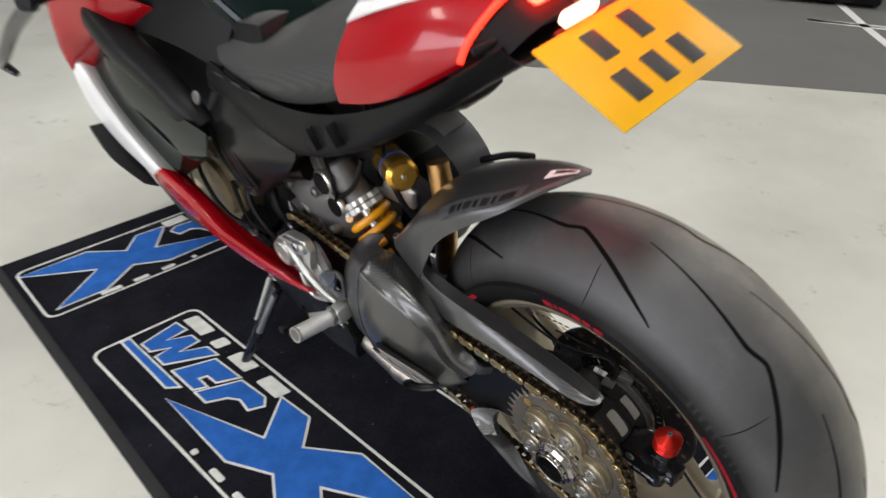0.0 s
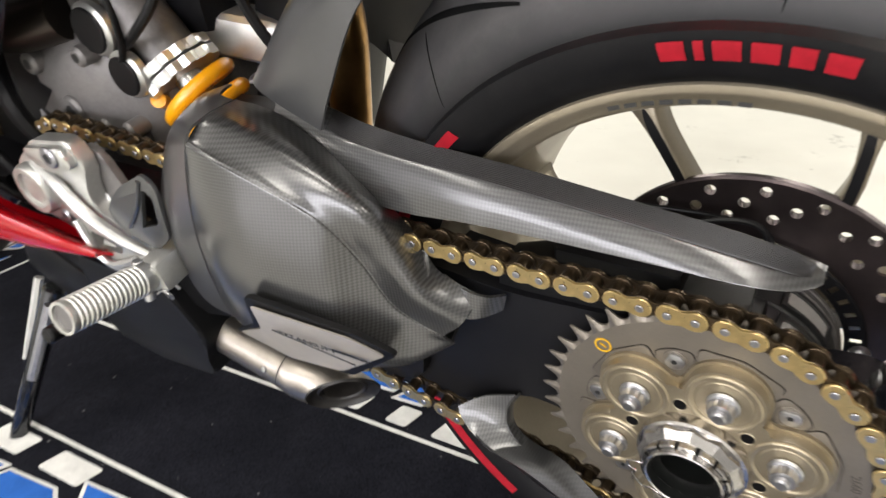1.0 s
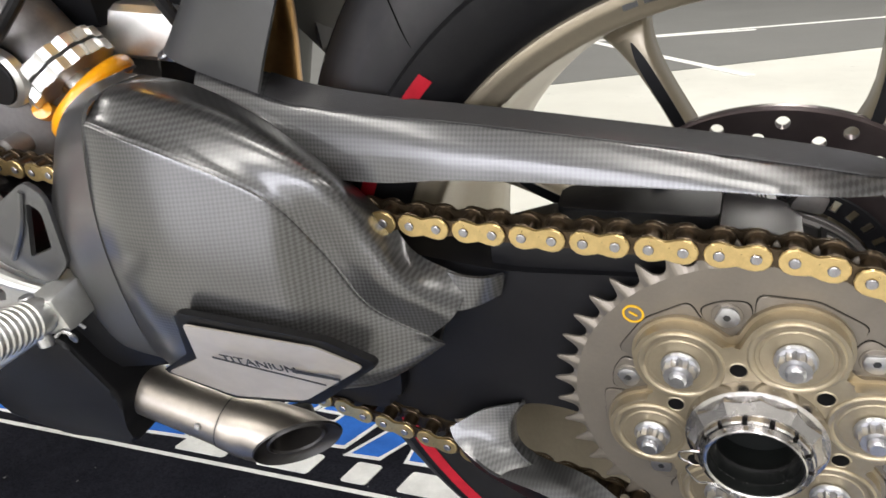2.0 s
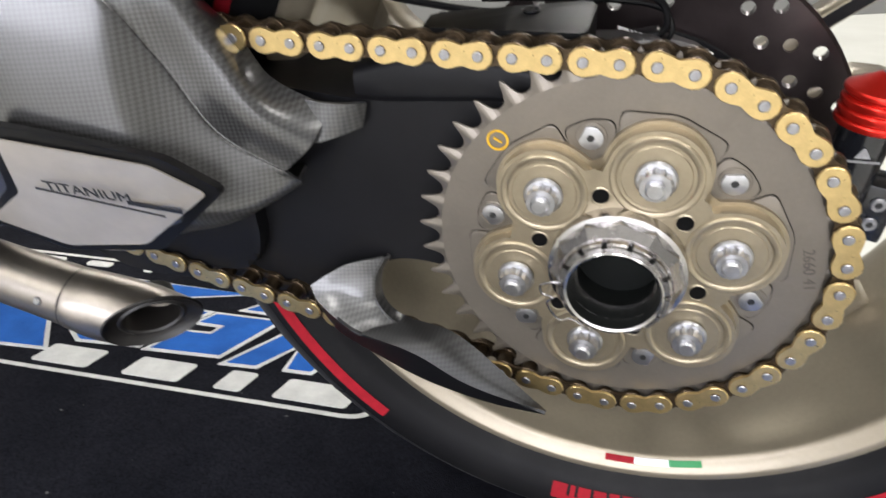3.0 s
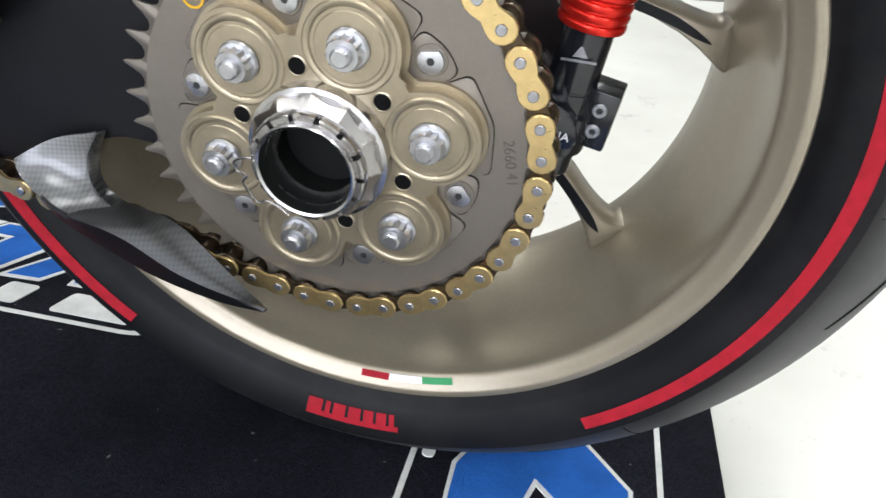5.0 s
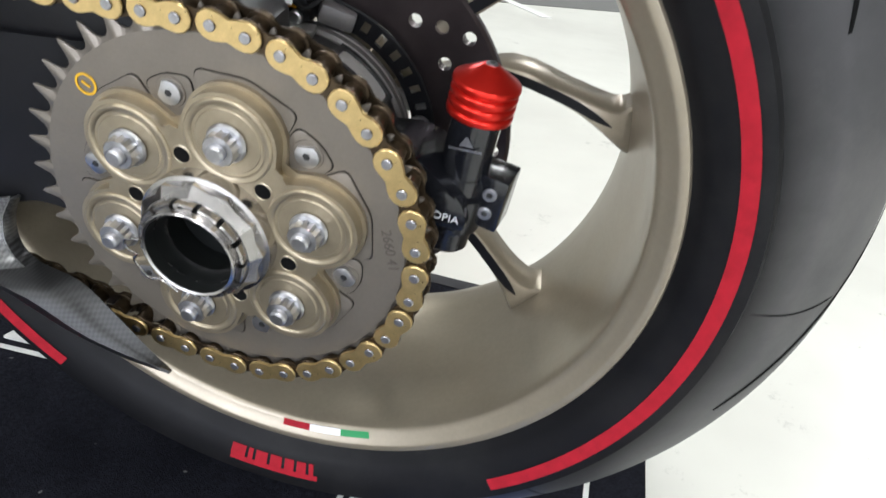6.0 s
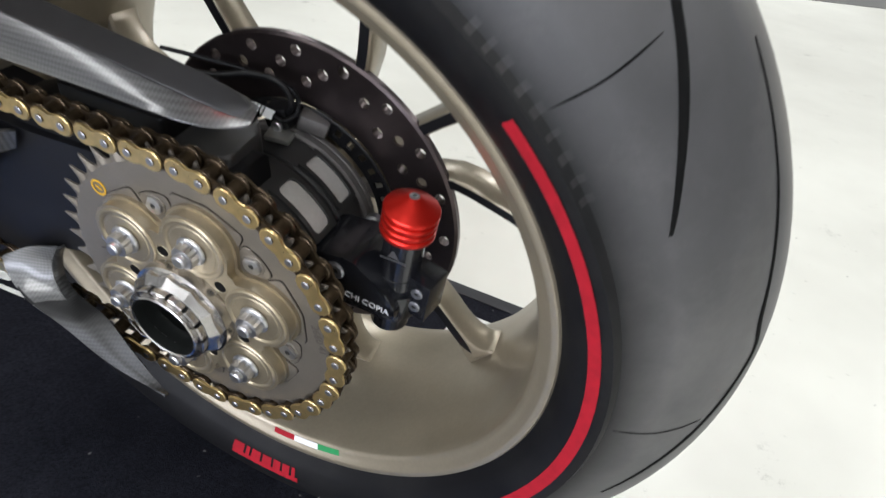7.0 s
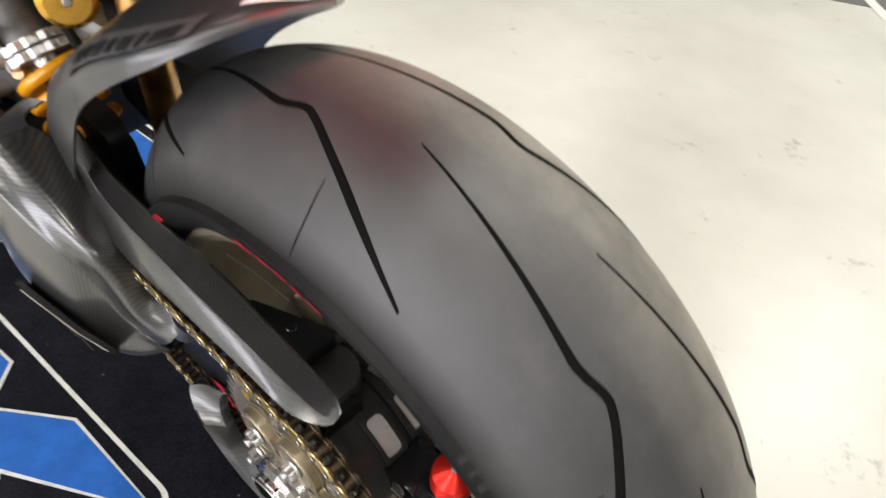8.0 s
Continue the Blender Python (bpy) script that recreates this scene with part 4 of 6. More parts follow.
part("cover_tab", patch([[(-0.19, -0.11, 0.078), (-0.165, -0.119, 0.077), (-0.148, -0.118, 0.076), (-0.139, -0.108, 0.073)], [(-0.19, -0.119, 0.06), (-0.168, -0.124, 0.055), (-0.152, -0.12, 0.058), (-0.142, -0.11, 0.06)]], 0.0025, 5, 5), M_CARBON, cover)

# titanium badge in its black frame
BADGE = [(-0.299, 0.084), (-0.224, 0.068), (-0.203, 0.047), (-0.255, 0.006), (-0.316, -0.004), (-0.36, 0.014), (-0.317, 0.042)]


def lay(outline, y_at, thick, bevel):
    bm = slab(rounded(outline, 0.004), 0, -thick, bevel)
    for v in bm.verts:
        v.co.y += y_at(v.co.x, v.co.z)
    return bm


def badge_y(x, z):
    return -0.1935 + max(0.0, x + 0.27) * 0.2 + max(0.0, 0.085 - z) * 0.34


def grown(outline, d):
    cx, cz = sum(p[0] for p in outline) / len(outline), sum(p[1] for p in outline) / len(outline)
    return [(x + d * (x - cx) / math.hypot(x - cx, z - cz), z + d * (z - cz) / math.hypot(x - cx, z - cz)) for x, z in outline]


badge = part("badge_frame", lay(grown(BADGE, 0.0075), badge_y, 0.005, 0.002), M_BLACK_PLASTIC, bike, "black frame round a titanium badge")
part("badge_plate", lay(grown(BADGE, -0.001), lambda x, z: badge_y(x, z) - 0.0052, 0.0012, 0.0004), M_SIGN, badge, "brushed titanium plate")
bm = lettering("TITANIUM", 0.0105, 0.0002)
bm.transform(Matrix.Translation((-0.266, badge_y(-0.266, 0.049) - 0.0068, 0.049)) @ Matrix.Rotation(radians(19), 4, "X") @ Matrix.Rotation(radians(4), 4, "Z") @ Matrix.Rotation(radians(9), 4, "Y"))
part("badge_lettering", bm, M_INK_AND_SHADE, badge)
bm = box((0.075, 0.0006, 0.0012), (-0.264, badge_y(-0.264, 0.0415) - 0.0066, 0.0415), (19, 9, 4), 0)
box((0.03, 0.0006, 0.003), (-0.236, badge_y(-0.236, 0.0375) - 0.0066, 0.0375), (19, 9, 8), 0, bm)
part("badge_line", bm, M_INK_AND_SHADE, badge)

# carbon chain guard over the upper beam ---------------------------------------------------
rings, top_a, top_b = [], [], []
for x, yi, zi, yr, zr, foot, zb in ((-0.33, -0.084, 0.2, -0.0925, 0.19, -0.108, 0.168), (-0.275, -0.09, 0.188, -0.104, 0.179, -0.119, 0.146), (-0.245, -0.09, 0.18, -0.1085, 0.1735, -0.1205, 0.1375), (-0.2, -0.0885, 0.1725, -0.1105, 0.1695, -0.1225, 0.1365), (-0.16, -0.086, 0.1675, -0.111, 0.1672, -0.1235, 0.1405),
                                    (-0.12, -0.0845, 0.163, -0.111, 0.1635, -0.1225, 0.1412), (-0.04, -0.086, 0.1548, -0.1095, 0.1543, -0.121, 0.1408), (0.0, -0.087, 0.1508, -0.109, 0.1493, -0.121, 0.1405), (0.02, -0.088, 0.148, -0.108, 0.1462, -0.1198, 0.1403), (0.036, -0.0895, 0.1455, -0.1062, 0.143, -0.1148, 0.139), (0.046, -0.093, 0.1436, -0.1025, 0.1413, -0.108, 0.1388), (0.05, -0.0955, 0.1425, -0.1, 0.1412, -0.103, 0.1395)):
    def flank(k, out):
        return (foot + (yr - foot) * k - out, zb + (zr - zb) * k - out * 0.3)
    ring = [(foot + 0.005, zb), (foot + 0.0005, zb), flank(0.06, 0), flank(0.4, 0.0012), flank(0.48, 0.0014), flank(0.95, 0.0001), (yr + 0.0014, zr + 0.0004), (yi - 0.0012, zi), (yi + 0.001, zi - 0.0012), (yi + 0.001, zb + 0.006)]
    rings.append([(x, y, z) for y, z in ring])
    top_a.append((x, yr + 0.0006, zr + 0.0007))
    top_b.append((x, yi - 0.0012, zi + 0.0005))
rings = [list(col) for col in zip(*[catmull(c, 5) for c in zip(*rings)])]
guard = part("chain_guard", loft(rings), M_CARBON, bike, "satin carbon chain guard along the swingarm", 24)
edge_a, edge_b = [catmull(t[1:-2] + [V(t[-2]) - V((0.001, 0, 0.0012))], 5) for t in (top_a, top_b)]
ribs = []
for j in range(13 * 4 + 1):
    lift = (0.0, 0.0007, 0.0009, 0.0007)[j % 4]
    ribs.append([a.lerp(b, j / 52) + V((0, 0, lift)) for a, b in zip(edge_a, edge_b)])
part("ribbed_top", loft(ribs, cap=False, closed=False), M_RIBBED, guard, "dark ribbed carbon top", 25)

# hugger: the leg and the mudguard over the tyre
leg_rows = [
    [(-0.352, -0.07, 0.206), (-0.3, -0.082, 0.262), (-0.25, -0.072, 0.306), (-0.2, -0.05, 0.342), (-0.14, -0.02, 0.366), (-0.095, 0.014, 0.374), (-0.068, 0.0365, 0.3695)],
    [(-0.34, -0.1, 0.202), (-0.288, -0.104, 0.246), (-0.235, -0.1, 0.296), (-0.185, -0.09, 0.334), (-0.13, -0.066, 0.358), (-0.09, -0.02, 0.372), (-0.067, 0.035, 0.3685)],
    [(-0.268, -0.117, 0.186), (-0.254, -0.113, 0.216), (-0.225, -0.105, 0.268), (-0.178, -0.097, 0.31), (-0.125, -0.075, 0.345), (-0.087, -0.025, 0.366), (-0.066, 0.034, 0.367)],
]
far = [(-0.35, 0.1, 0.12), (-0.33, 0.114, 0.165), (-0.285, 0.116, 0.215), (-0.225, 0.112, 0.26), (-0.155, 0.098, 0.305), (-0.1, 0.068, 0.345), (-0.069, 0.039, 0.3695)]
crown = [(-0.36, 0.02, 0.208), (-0.315, 0.02, 0.266), (-0.27, 0.02, 0.304), (-0.215, 0.02, 0.338), (-0.148, 0.025, 0.364), (-0.098, 0.032, 0.373), (-0.069, 0.038, 0.3705)]
hugger = part("hugger", patch([far, crown] + leg_rows, 0.0022, 6, 6), M_CARBON_GREY, bike, "satin grey mudguard on a leg over the tyre", 60)
socket_screw((-0.36, -0.08, 0.197), 0.006, 0.003, hugger, (-0.2, -0.35, 0.9))
socket_screw((-0.35, -0.055, 0.208), 0.006, 0.003, hugger, (-0.2, -0.2, 0.95))
LABEL_GREY = Mat("grey_label", (0.06, 0.06, 0.063), 0.5).vary(60, 0.1).m


def on_hugger(u0, u1, v0, v1, lift=0.0012, n=6):
    """A label that lies on the mudguard's flank, by shares of its length and height."""
    g = spline_grid(leg_rows, 12, 12)
    rows = []
    for v in np.linspace(v0, v1, 4):
        row = []
        for u in np.linspace(u0, u1, n):
            p = g[int(v * (len(g) - 1))][int(u * (len(g[0]) - 1))]
            row.append(p + V((-0.1, -0.9, 0.5)).normalized() * (lift + 0.002))
        rows.append(row)
    return loft(rows, cap=False, closed=False)


part("maker_label", on_hugger(0.4, 0.76, 0.32, 0.62), LABEL_GREY, hugger, "grey maker label with dark bars")
for k in range(8):
    u = 0.47 + k * 0.034
    part("maker_bar", on_hugger(u, u + 0.022, 0.4, 0.56, 0.0022, 3), M_INK_AND_SHADE, hugger)
part("tip_label", on_hugger(0.8, 0.94, 0.02, 0.25, 0.0016), M_WHITE_INK, hugger, "white label with dark bars at the tip")
part("tip_bar", on_hugger(0.83, 0.92, 0.08, 0.18, 0.0024), M_INK_AND_SHADE, hugger)

# lower chain guard, a carbon fin --------------------------------------------------------------
fin_face = [
    [(-0.1386, -0.106, -0.0272), (-0.1451, -0.108, -0.0426), (-0.1432, -0.112, -0.0594), (-0.1276, -0.117, -0.0679), (-0.0944, -0.123, -0.0693), (-0.0677, -0.130, -0.0812), (-0.0342, -0.137, -0.1089)],
    [(-0.1395, -0.112, -0.0263), (-0.1463, -0.115, -0.0406), (-0.1446, -0.120, -0.0566), (-0.1296, -0.126, -0.0662), (-0.0992, -0.131, -0.0696), (-0.0717, -0.136, -0.0860), (-0.0341, -0.139, -0.1074)],
    [(-0.1632, -0.118, -0.0316), (-0.1663, -0.123, -0.0441), (-0.1580, -0.129, -0.0558), (-0.1408, -0.134, -0.0654), (-0.1057, -0.138, -0.0690), (-0.0742, -0.140, -0.0877), (-0.0337, -0.140, -0.1068)],
]
fin_edge = [
    [(-0.1843, -0.127, -0.0438), (-0.1788, -0.132, -0.0509), (-0.1636, -0.138, -0.0590), (-0.1473, -0.141, -0.0656), (-0.1118, -0.143, -0.0720), (-0.0798, -0.143, -0.0895), (-0.0333, -0.141, -0.1058)],
    [(-0.1911, -0.117, -0.0576), (-0.1867, -0.118, -0.0698), (-0.1749, -0.119, -0.0875), (-0.1477, -0.121, -0.1011), (-0.1131, -0.125, -0.1127), (-0.0698, -0.131, -0.1159), (-0.0345, -0.138, -0.1094)],
]
grid = spline_grid(fin_face + fin_edge[:1], 7, 4)


def fin_piece(c0, c1, r0, r1):
    own = loft([row[c0:c1] for row in grid[r0:r1]], cap=False, closed=False)
    bmesh.ops.recalc_face_normals(own, faces=own.faces)
    bmesh.ops.solidify(own, geom=list(own.faces), thickness=0.0018)
    return own


fin = part("chain_fin", fin_piece(0, 22, 4, 13), M_CARBON_FIN, bike, "lacquered carbon fin that guards the lower chain run", 50)
part("fin_rim", fin_piece(0, 22, 0, 5), M_CARBON, fin, "dark carbon rim", 50)
part("fin_tail", fin_piece(21, 43, 0, 13), M_CARBON_DARK, fin, "dark carbon tail", 50)
part("fin_underside", patch(fin_edge, 0.0018, 7, 3), M_BLACK, fin, "black underside", 50)

# exhaust silencer -------------------------------------------------------------------------------
can = [(-0.63, -0.116, -0.042), (-0.5, -0.118, -0.074), (-0.396, -0.116, -0.1)]
exhaust = part("exhaust", pipe(can, [0.0215, 0.022, 0.0235], 32, 6), M_TITAN, bike, "short titanium exhaust with a round outlet", 50)


def tip_ring(c, n, rx, ry, shrink=1.0):
    """A ring of the outlet, which turns out from the pipe."""
    n = V(n).normalized()
    u = V((0, 0, 1)).cross(n).normalized()
    return oval(c, u, n.cross(u), rx * shrink, ry * shrink, 40)


OUT_C, OUT_N = V((-0.337, -0.111, -0.117)), (0.62, -0.75, -0.22)
tip_rows = [tip_ring((-0.396, -0.116, -0.1), (1, -0.02, -0.25), 0.0238, 0.0238), tip_ring((-0.392, -0.116, -0.101), (1, -0.05, -0.25), 0.0242, 0.0242),
            tip_ring((-0.375, -0.114, -0.106), (0.95, -0.25, -0.2), 0.0275, 0.0248), tip_ring((-0.357, -0.111, -0.1125), (0.78, -0.58, -0.2), 0.0335, 0.0252), tip_ring(OUT_C, OUT_N, 0.0375, 0.0252)]
part("tip", loft(tip_rows, cap=False), M_TITAN, exhaust, "titanium tip", 40)
inward = -V(OUT_N).normalized()
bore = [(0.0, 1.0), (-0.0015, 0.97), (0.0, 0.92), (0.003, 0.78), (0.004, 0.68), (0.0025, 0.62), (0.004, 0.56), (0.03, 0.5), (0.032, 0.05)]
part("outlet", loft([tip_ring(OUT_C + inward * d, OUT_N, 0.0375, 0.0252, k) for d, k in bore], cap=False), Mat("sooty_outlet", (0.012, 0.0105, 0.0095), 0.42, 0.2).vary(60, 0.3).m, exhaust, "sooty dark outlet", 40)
part("seam", loft([tip_ring((x, -0.116, -0.1), (1, -0.02, -0.25), 0.0243, 0.0243) for x in (-0.3945, -0.3935)], cap=False), M_INK_AND_SHADE, exhaust)
part("rivet", hex_bolt((-0.408, -0.137, -0.089), 0.003, 0.003, way=(0, -0.9, 0.4)), M_ZINC, exhaust)
bm = slab(rounded([(-0.64, 0.0), (-0.5, -0.002), (-0.464, -0.06), (-0.475, -0.095), (-0.469, -0.111), (-0.56, -0.122), (-0.64, -0.112)], 0.012), -0.152, -0.1, 0.006, None, 3)
part("exhaust_shield", bm, M_BLACK_PLASTIC, exhaust, "black plastic shield")

# hub clamp with the red-capped cylinder -----------------------------------------------------------------
foot, head = V((0.1055, -0.051, -0.031)), V((0.119, -0.0465, 0.0835))
up = (head - foot).normalized()


def along(profile, seg=40, bm=None):
    own = lathe([(r, h) for r, h in profile], seg)
    return absorb(bm, own, Matrix.Translation(foot) @ up.to_track_quat("Y", "Z").to_matrix().to_4x4())


clamp = part("clamp_cylinder", along([(0.0, 0.0), (0.0115, 0.0), (0.0132, 0.002), (0.0136, 0.02), (0.0136, 0.05), (0.0131, 0.0503), (0.0131, 0.0513), (0.0136, 0.0518), (0.0136, 0.088), (0.0, 0.088)]), M_BLACK_GLOSS, bike, "black anodised cylinder with a red cap on the hub clamp")
part("collar", along([(0.0136, 0.016), (0.0168, 0.016), (0.0174, 0.018), (0.0174, 0.036), (0.0166, 0.038), (0.0136, 0.038)]), M_BLACK_GLOSS, clamp)
cap = [(0.0136, 0.0845), (0.0166, 0.0845)]
for k in range(3):
    h = 0.085 + 0.0052 * k
    cap += [(0.0176, h), (0.018, h + 0.001), (0.018, h + 0.0028), (0.0174, h + 0.0037), (0.0162, h + 0.0041), (0.0162, h + 0.0047)]
cap += [(0.0174, 0.1008), (0.0182, 0.102), (0.0182, 0.1035), (0.0176, 0.1045), (0.004, 0.1128), (0.0, 0.1131)]
red = part("red_cap", along(cap, 56), M_RED_ANO, clamp, "red anodised ribbed cap", 25)
bm = along([(0.0, 0.1135), (0.0026, 0.1135), (0.0034, 0.113), (0.0034, 0.1115)], 20)
part("cap_screw", bm, M_PIN, clamp)
# black facet that stands for the shade in the cap screw
part("cap_socket", along([(0.0, 0.1138), (0.0014, 0.1137)], 6), M_INK_AND_SHADE, clamp)
block = part("clamp_block", box((0.021, 0.022, 0.034), (0.128, -0.046, 0.005), (0, 7, -8), 0.0018), M_BLACK_GLOSS, clamp)
socket_screw((0.129, -0.0573, 0.0115), 0.0042, 0.0016, clamp)
socket_screw((0.1275, -0.0573, -0.001), 0.0042, 0.0016, clamp)
bm = slab(rounded([(0.054, 0.03), (0.088, 0.034), (0.118, 0.01), (0.121, -0.008), (0.075, -0.007), (0.053, 0.0)], 0.007), -0.0715, -0.03, 0.002)
part("clamp_arm", bm, M_BLACK_GLOSS, clamp)
socket_screw((0.077, -0.071, 0.021), 0.0068, 0.003, clamp)
socket_screw((0.076, -0.018, 0.022), 0.0068, 0.0085, clamp, (0.2, -0.95, 0.2))
bm = lettering("ASINO CHI COPIA", 0.0068, 0.0002)
bm.transform(Matrix.Translation((0.0885, -0.0719, 0.002)) @ Matrix.Rotation(radians(5), 4, "Y"))
part("clamp_lettering", bm, M_WHITE_INK, clamp)
bm = slab([(-0.0052, 0.0), (0.0052, 0.0), (0.0008, 0.0075), (-0.0008, 0.0075)], -0.0001, 0.0001)
bm.transform(Matrix.Translation((0.1135, -0.0626, 0.0405)) @ Matrix.Scale(0.75, 4))
part("peak_mark", bm, M_PIN, clamp, "small white peak-shaped mark")
part("mark_bar", box((0.018, 0.0003, 0.0013), (0.1132, -0.0625, 0.0385), bevel=0), M_PIN, clamp)

part("lower_link", box((0.17, 0.07, 0.1), (-0.505, -0.1, -0.005), (0, -14, 0), 0.02), M_BLACK_PLASTIC, bike, "black plastic link cover by the exhaust")
for k, a in enumerate((108, 105.5, 103, 100.5, 98, 95.5, 93, 90.5)):
    own = loft([[V((r * math.cos(radians(q)), -0.0872, r * math.sin(radians(q)))) for q in (a + 0.9, a, a - 0.9)] for r in (0.2258, 0.2285)], cap=False, closed=False)
    part("rim_print", own, M_INK_AND_SHADE, wheel)

M_BLACK_SHINE = Mat("shiny_black_plastic", (0.01, 0.01, 0.0105), 0.25, spec=0.35).vary(20, 0.2).m
# front of the machine: engine, shock, bodywork ---------------------------------------------------
engine = part("engine", box((0.52, 0.24, 0.26), (-0.86, 0.03, 0.1), (0, 12, 0), 0.03), M_BLACK, bike, "dark engine block behind the fairing")
bm = lathe([(0.0, -0.148), (0.05, -0.148), (0.062, -0.144), (0.068, -0.134), (0.084, -0.13), (0.09, -0.12), (0.09, -0.06)], 48, centre=(-0.89, 0, 0.11))
clutch = part("clutch_cover", bm, M_BRONZE, engine, "bronze painted clutch cover")
for k in range(7):
    a = radians(20 + 51 * k)
    part("cover_screw", hex_bolt((-0.89 + 0.083 * math.cos(a), -0.128, 0.11 + 0.083 * math.sin(a)), 0.006, 0.008), M_ZINC, engine)
case_rows = []
for x, zt, zb, y in ((-0.74, 0.17, 0.07, -0.05), (-0.68, 0.205, 0.06, -0.09), (-0.6, 0.225, 0.06, -0.092), (-0.53, 0.215, 0.08, -0.075), (-0.505, 0.19, 0.1, -0.04)):
    case_rows.append(oval((x, (y + 0.05) / 2, (zt + zb) / 2), (0, 1, 0), (0, 0, 1), (0.05 - y) / 2, (zt - zb) / 2, 28, 3.2))
case = part("gearbox_case", loft(case_rows), M_CAST, bike, "rough grey cast gearbox case", 50)
for k in range(4):
    part("case_rib", pipe([(-0.7 + 0.035 * k, -0.07, 0.15), (-0.685 + 0.035 * k, -0.09, 0.12), (-0.665 + 0.035 * k, -0.088, 0.085)], 0.005, 8, 4), M_CAST, case)
for x, z, r in ((-0.66, 0.185, 0.012), (-0.57, 0.2, 0.01), (-0.62, 0.14, 0.016), (-0.54, 0.13, 0.009)):
    part("case_boss", rod((x, -0.06, z), (x, -0.096, z), r, seg=18, bevel=0.003), M_CAST, case)
    # black disc that paints the shade of a hole onto the boss
    part("boss_hole", rod((x, -0.0955, z), (x, -0.0965, z), r * 0.45, seg=12), M_INK_AND_SHADE, case)
part("case_plug", hex_bolt((-0.59, -0.085, 0.1), 0.012, 0.006), M_CAST, case)
part("front_boss", rod((-0.645, -0.08, 0.105), (-0.645, -0.128, 0.105), 0.016, seg=20, bevel=0.004), M_BLACK_GLOSS, bike, "black drive shaft boss")
part("black_hose", pipe([(-0.92, -0.15, 0.19), (-0.885, -0.162, 0.13), (-0.83, -0.16, 0.075), (-0.76, -0.14, 0.06)], 0.005, 10, 6), M_BLACK_PLASTIC, bike, "thin black hose")
part("exhaust_bend", pipe([(-0.75, -0.04, 0.21), (-0.68, -0.085, 0.215), (-0.6, -0.07, 0.23)], 0.024, 16, 6), Mat("dark_pipe", (0.05, 0.042, 0.036), 0.35, 0.8).m, bike, "dark exhaust bend")
part("frame_bracket", slab(rounded([(-0.585, 0.27), (-0.555, 0.275), (-0.535, 0.2), (-0.535, 0.1), (-0.56, 0.1), (-0.572, 0.2)], 0.012), -0.075, -0.06, 0.004), M_CAST, bike, "bare aluminium shock bracket")

for pts, r in (([(-0.76, -0.12, 0.2), (-0.72, -0.15, 0.15), (-0.68, -0.15, 0.1), (-0.66, -0.13, 0.04)], 0.006),
               ([(-0.8, -0.14, 0.16), (-0.75, -0.155, 0.1), (-0.7, -0.15, 0.06), (-0.64, -0.14, 0.05)], 0.0045),
               ([(-0.7, -0.1, 0.21), (-0.665, -0.125, 0.16), (-0.655, -0.12, 0.12)], 0.009),
               ([(-0.52, -0.08, 0.29), (-0.49, -0.095, 0.26), (-0.5, -0.09, 0.22), (-0.53, -0.08, 0.19)], 0.0032),
               ([(-0.46, 0.0, 0.3), (-0.42, -0.03, 0.27), (-0.4, -0.03, 0.22), (-0.385, -0.02, 0.18)], 0.005)):
    part("cable", pipe(pts, r, 8, 6), M_BLACK_PLASTIC, bike, "black cable among the engine parts")
for c, d in (((-0.74, -0.13, 0.075), 0.05), ((-0.7, -0.12, 0.02), 0.06), ((-0.79, -0.12, 0.05), 0.06)):
    part("engine_bracket", box((d, 0.05, 0.04), c, (10, 25, 15), 0.008), M_BLACK, bike, "dark bracket beside the engine")
for c in ((-0.72, -0.158, 0.085), (-0.765, -0.148, 0.06), (-0.685, -0.15, 0.03)):
    socket_screw(c, 0.007, 0.008, engine)

# rear shock: body, adjusters, spring and reservoir
S0, S1 = V((-0.556, -0.04, 0.245)), V((-0.452, -0.04, 0.1))
down = (S1 - S0).normalized()
shock = part("shock_absorber", rod(S0, S0 + down * 0.09, 0.028, seg=28, bevel=0.006), M_CAST, bike, "rear shock with a yellow spring and gold reservoir")
part("damper_rod", rod(S0 + down * 0.08, S1, 0.014, seg=20), M_STEEL, shock)
for d, r in ((0.075, 0.038), (0.087, 0.038)):
    out = []
    for i in range(36):
        q = r if i % 3 else r - 0.004
        out.append((q * math.cos(TAU * i / 36), q * math.sin(TAU * i / 36)))
    bm = slab(out, 0, 0.0095, 0.001)
    bm.transform(Matrix.Translation(S0 + down * d) @ down.to_track_quat("Y", "Z").to_matrix().to_4x4())
    part("preload_ring", bm, M_ALU, shock)
side1 = down.cross(V((0, 1, 0))).normalized()
side2 = down.cross(side1).normalized()
coil = []
for i in range(110):
    a = TAU * i / 28 + 2.2
    coil.append(S0 + down * (0.098 + 0.0225 * i / 28) + 0.0345 * (math.cos(a) * side1 + math.sin(a) * side2))
part("spring", pipe(coil, 0.0074, 12, 1), M_SPRING, shock, "orange-yellow coil spring")
for p, r in (((-0.552, -0.071, 0.222), 0.021), ((-0.527, -0.071, 0.182), 0.0185)):
    part("adjuster", rod(p, V(p) + V((0, -0.012, 0)), r + 0.004, seg=28, bevel=0.003), M_ALU, shock)
    part("adjuster_face", rod(V(p) + V((0, -0.011, 0)), V(p) + V((0, -0.0145, 0)), r, seg=28, bevel=0.001), M_BLACK_PLASTIC, shock)
R0, R1 = V((-0.384, -0.028, 0.273)), V((-0.485, 0.015, 0.25))
part("reservoir", rod(R0, R1, 0.027, seg=36, bevel=0.004), M_GOLD_ANO, shock, "gold anodised reservoir")
rd = (R0 - R1).normalized()
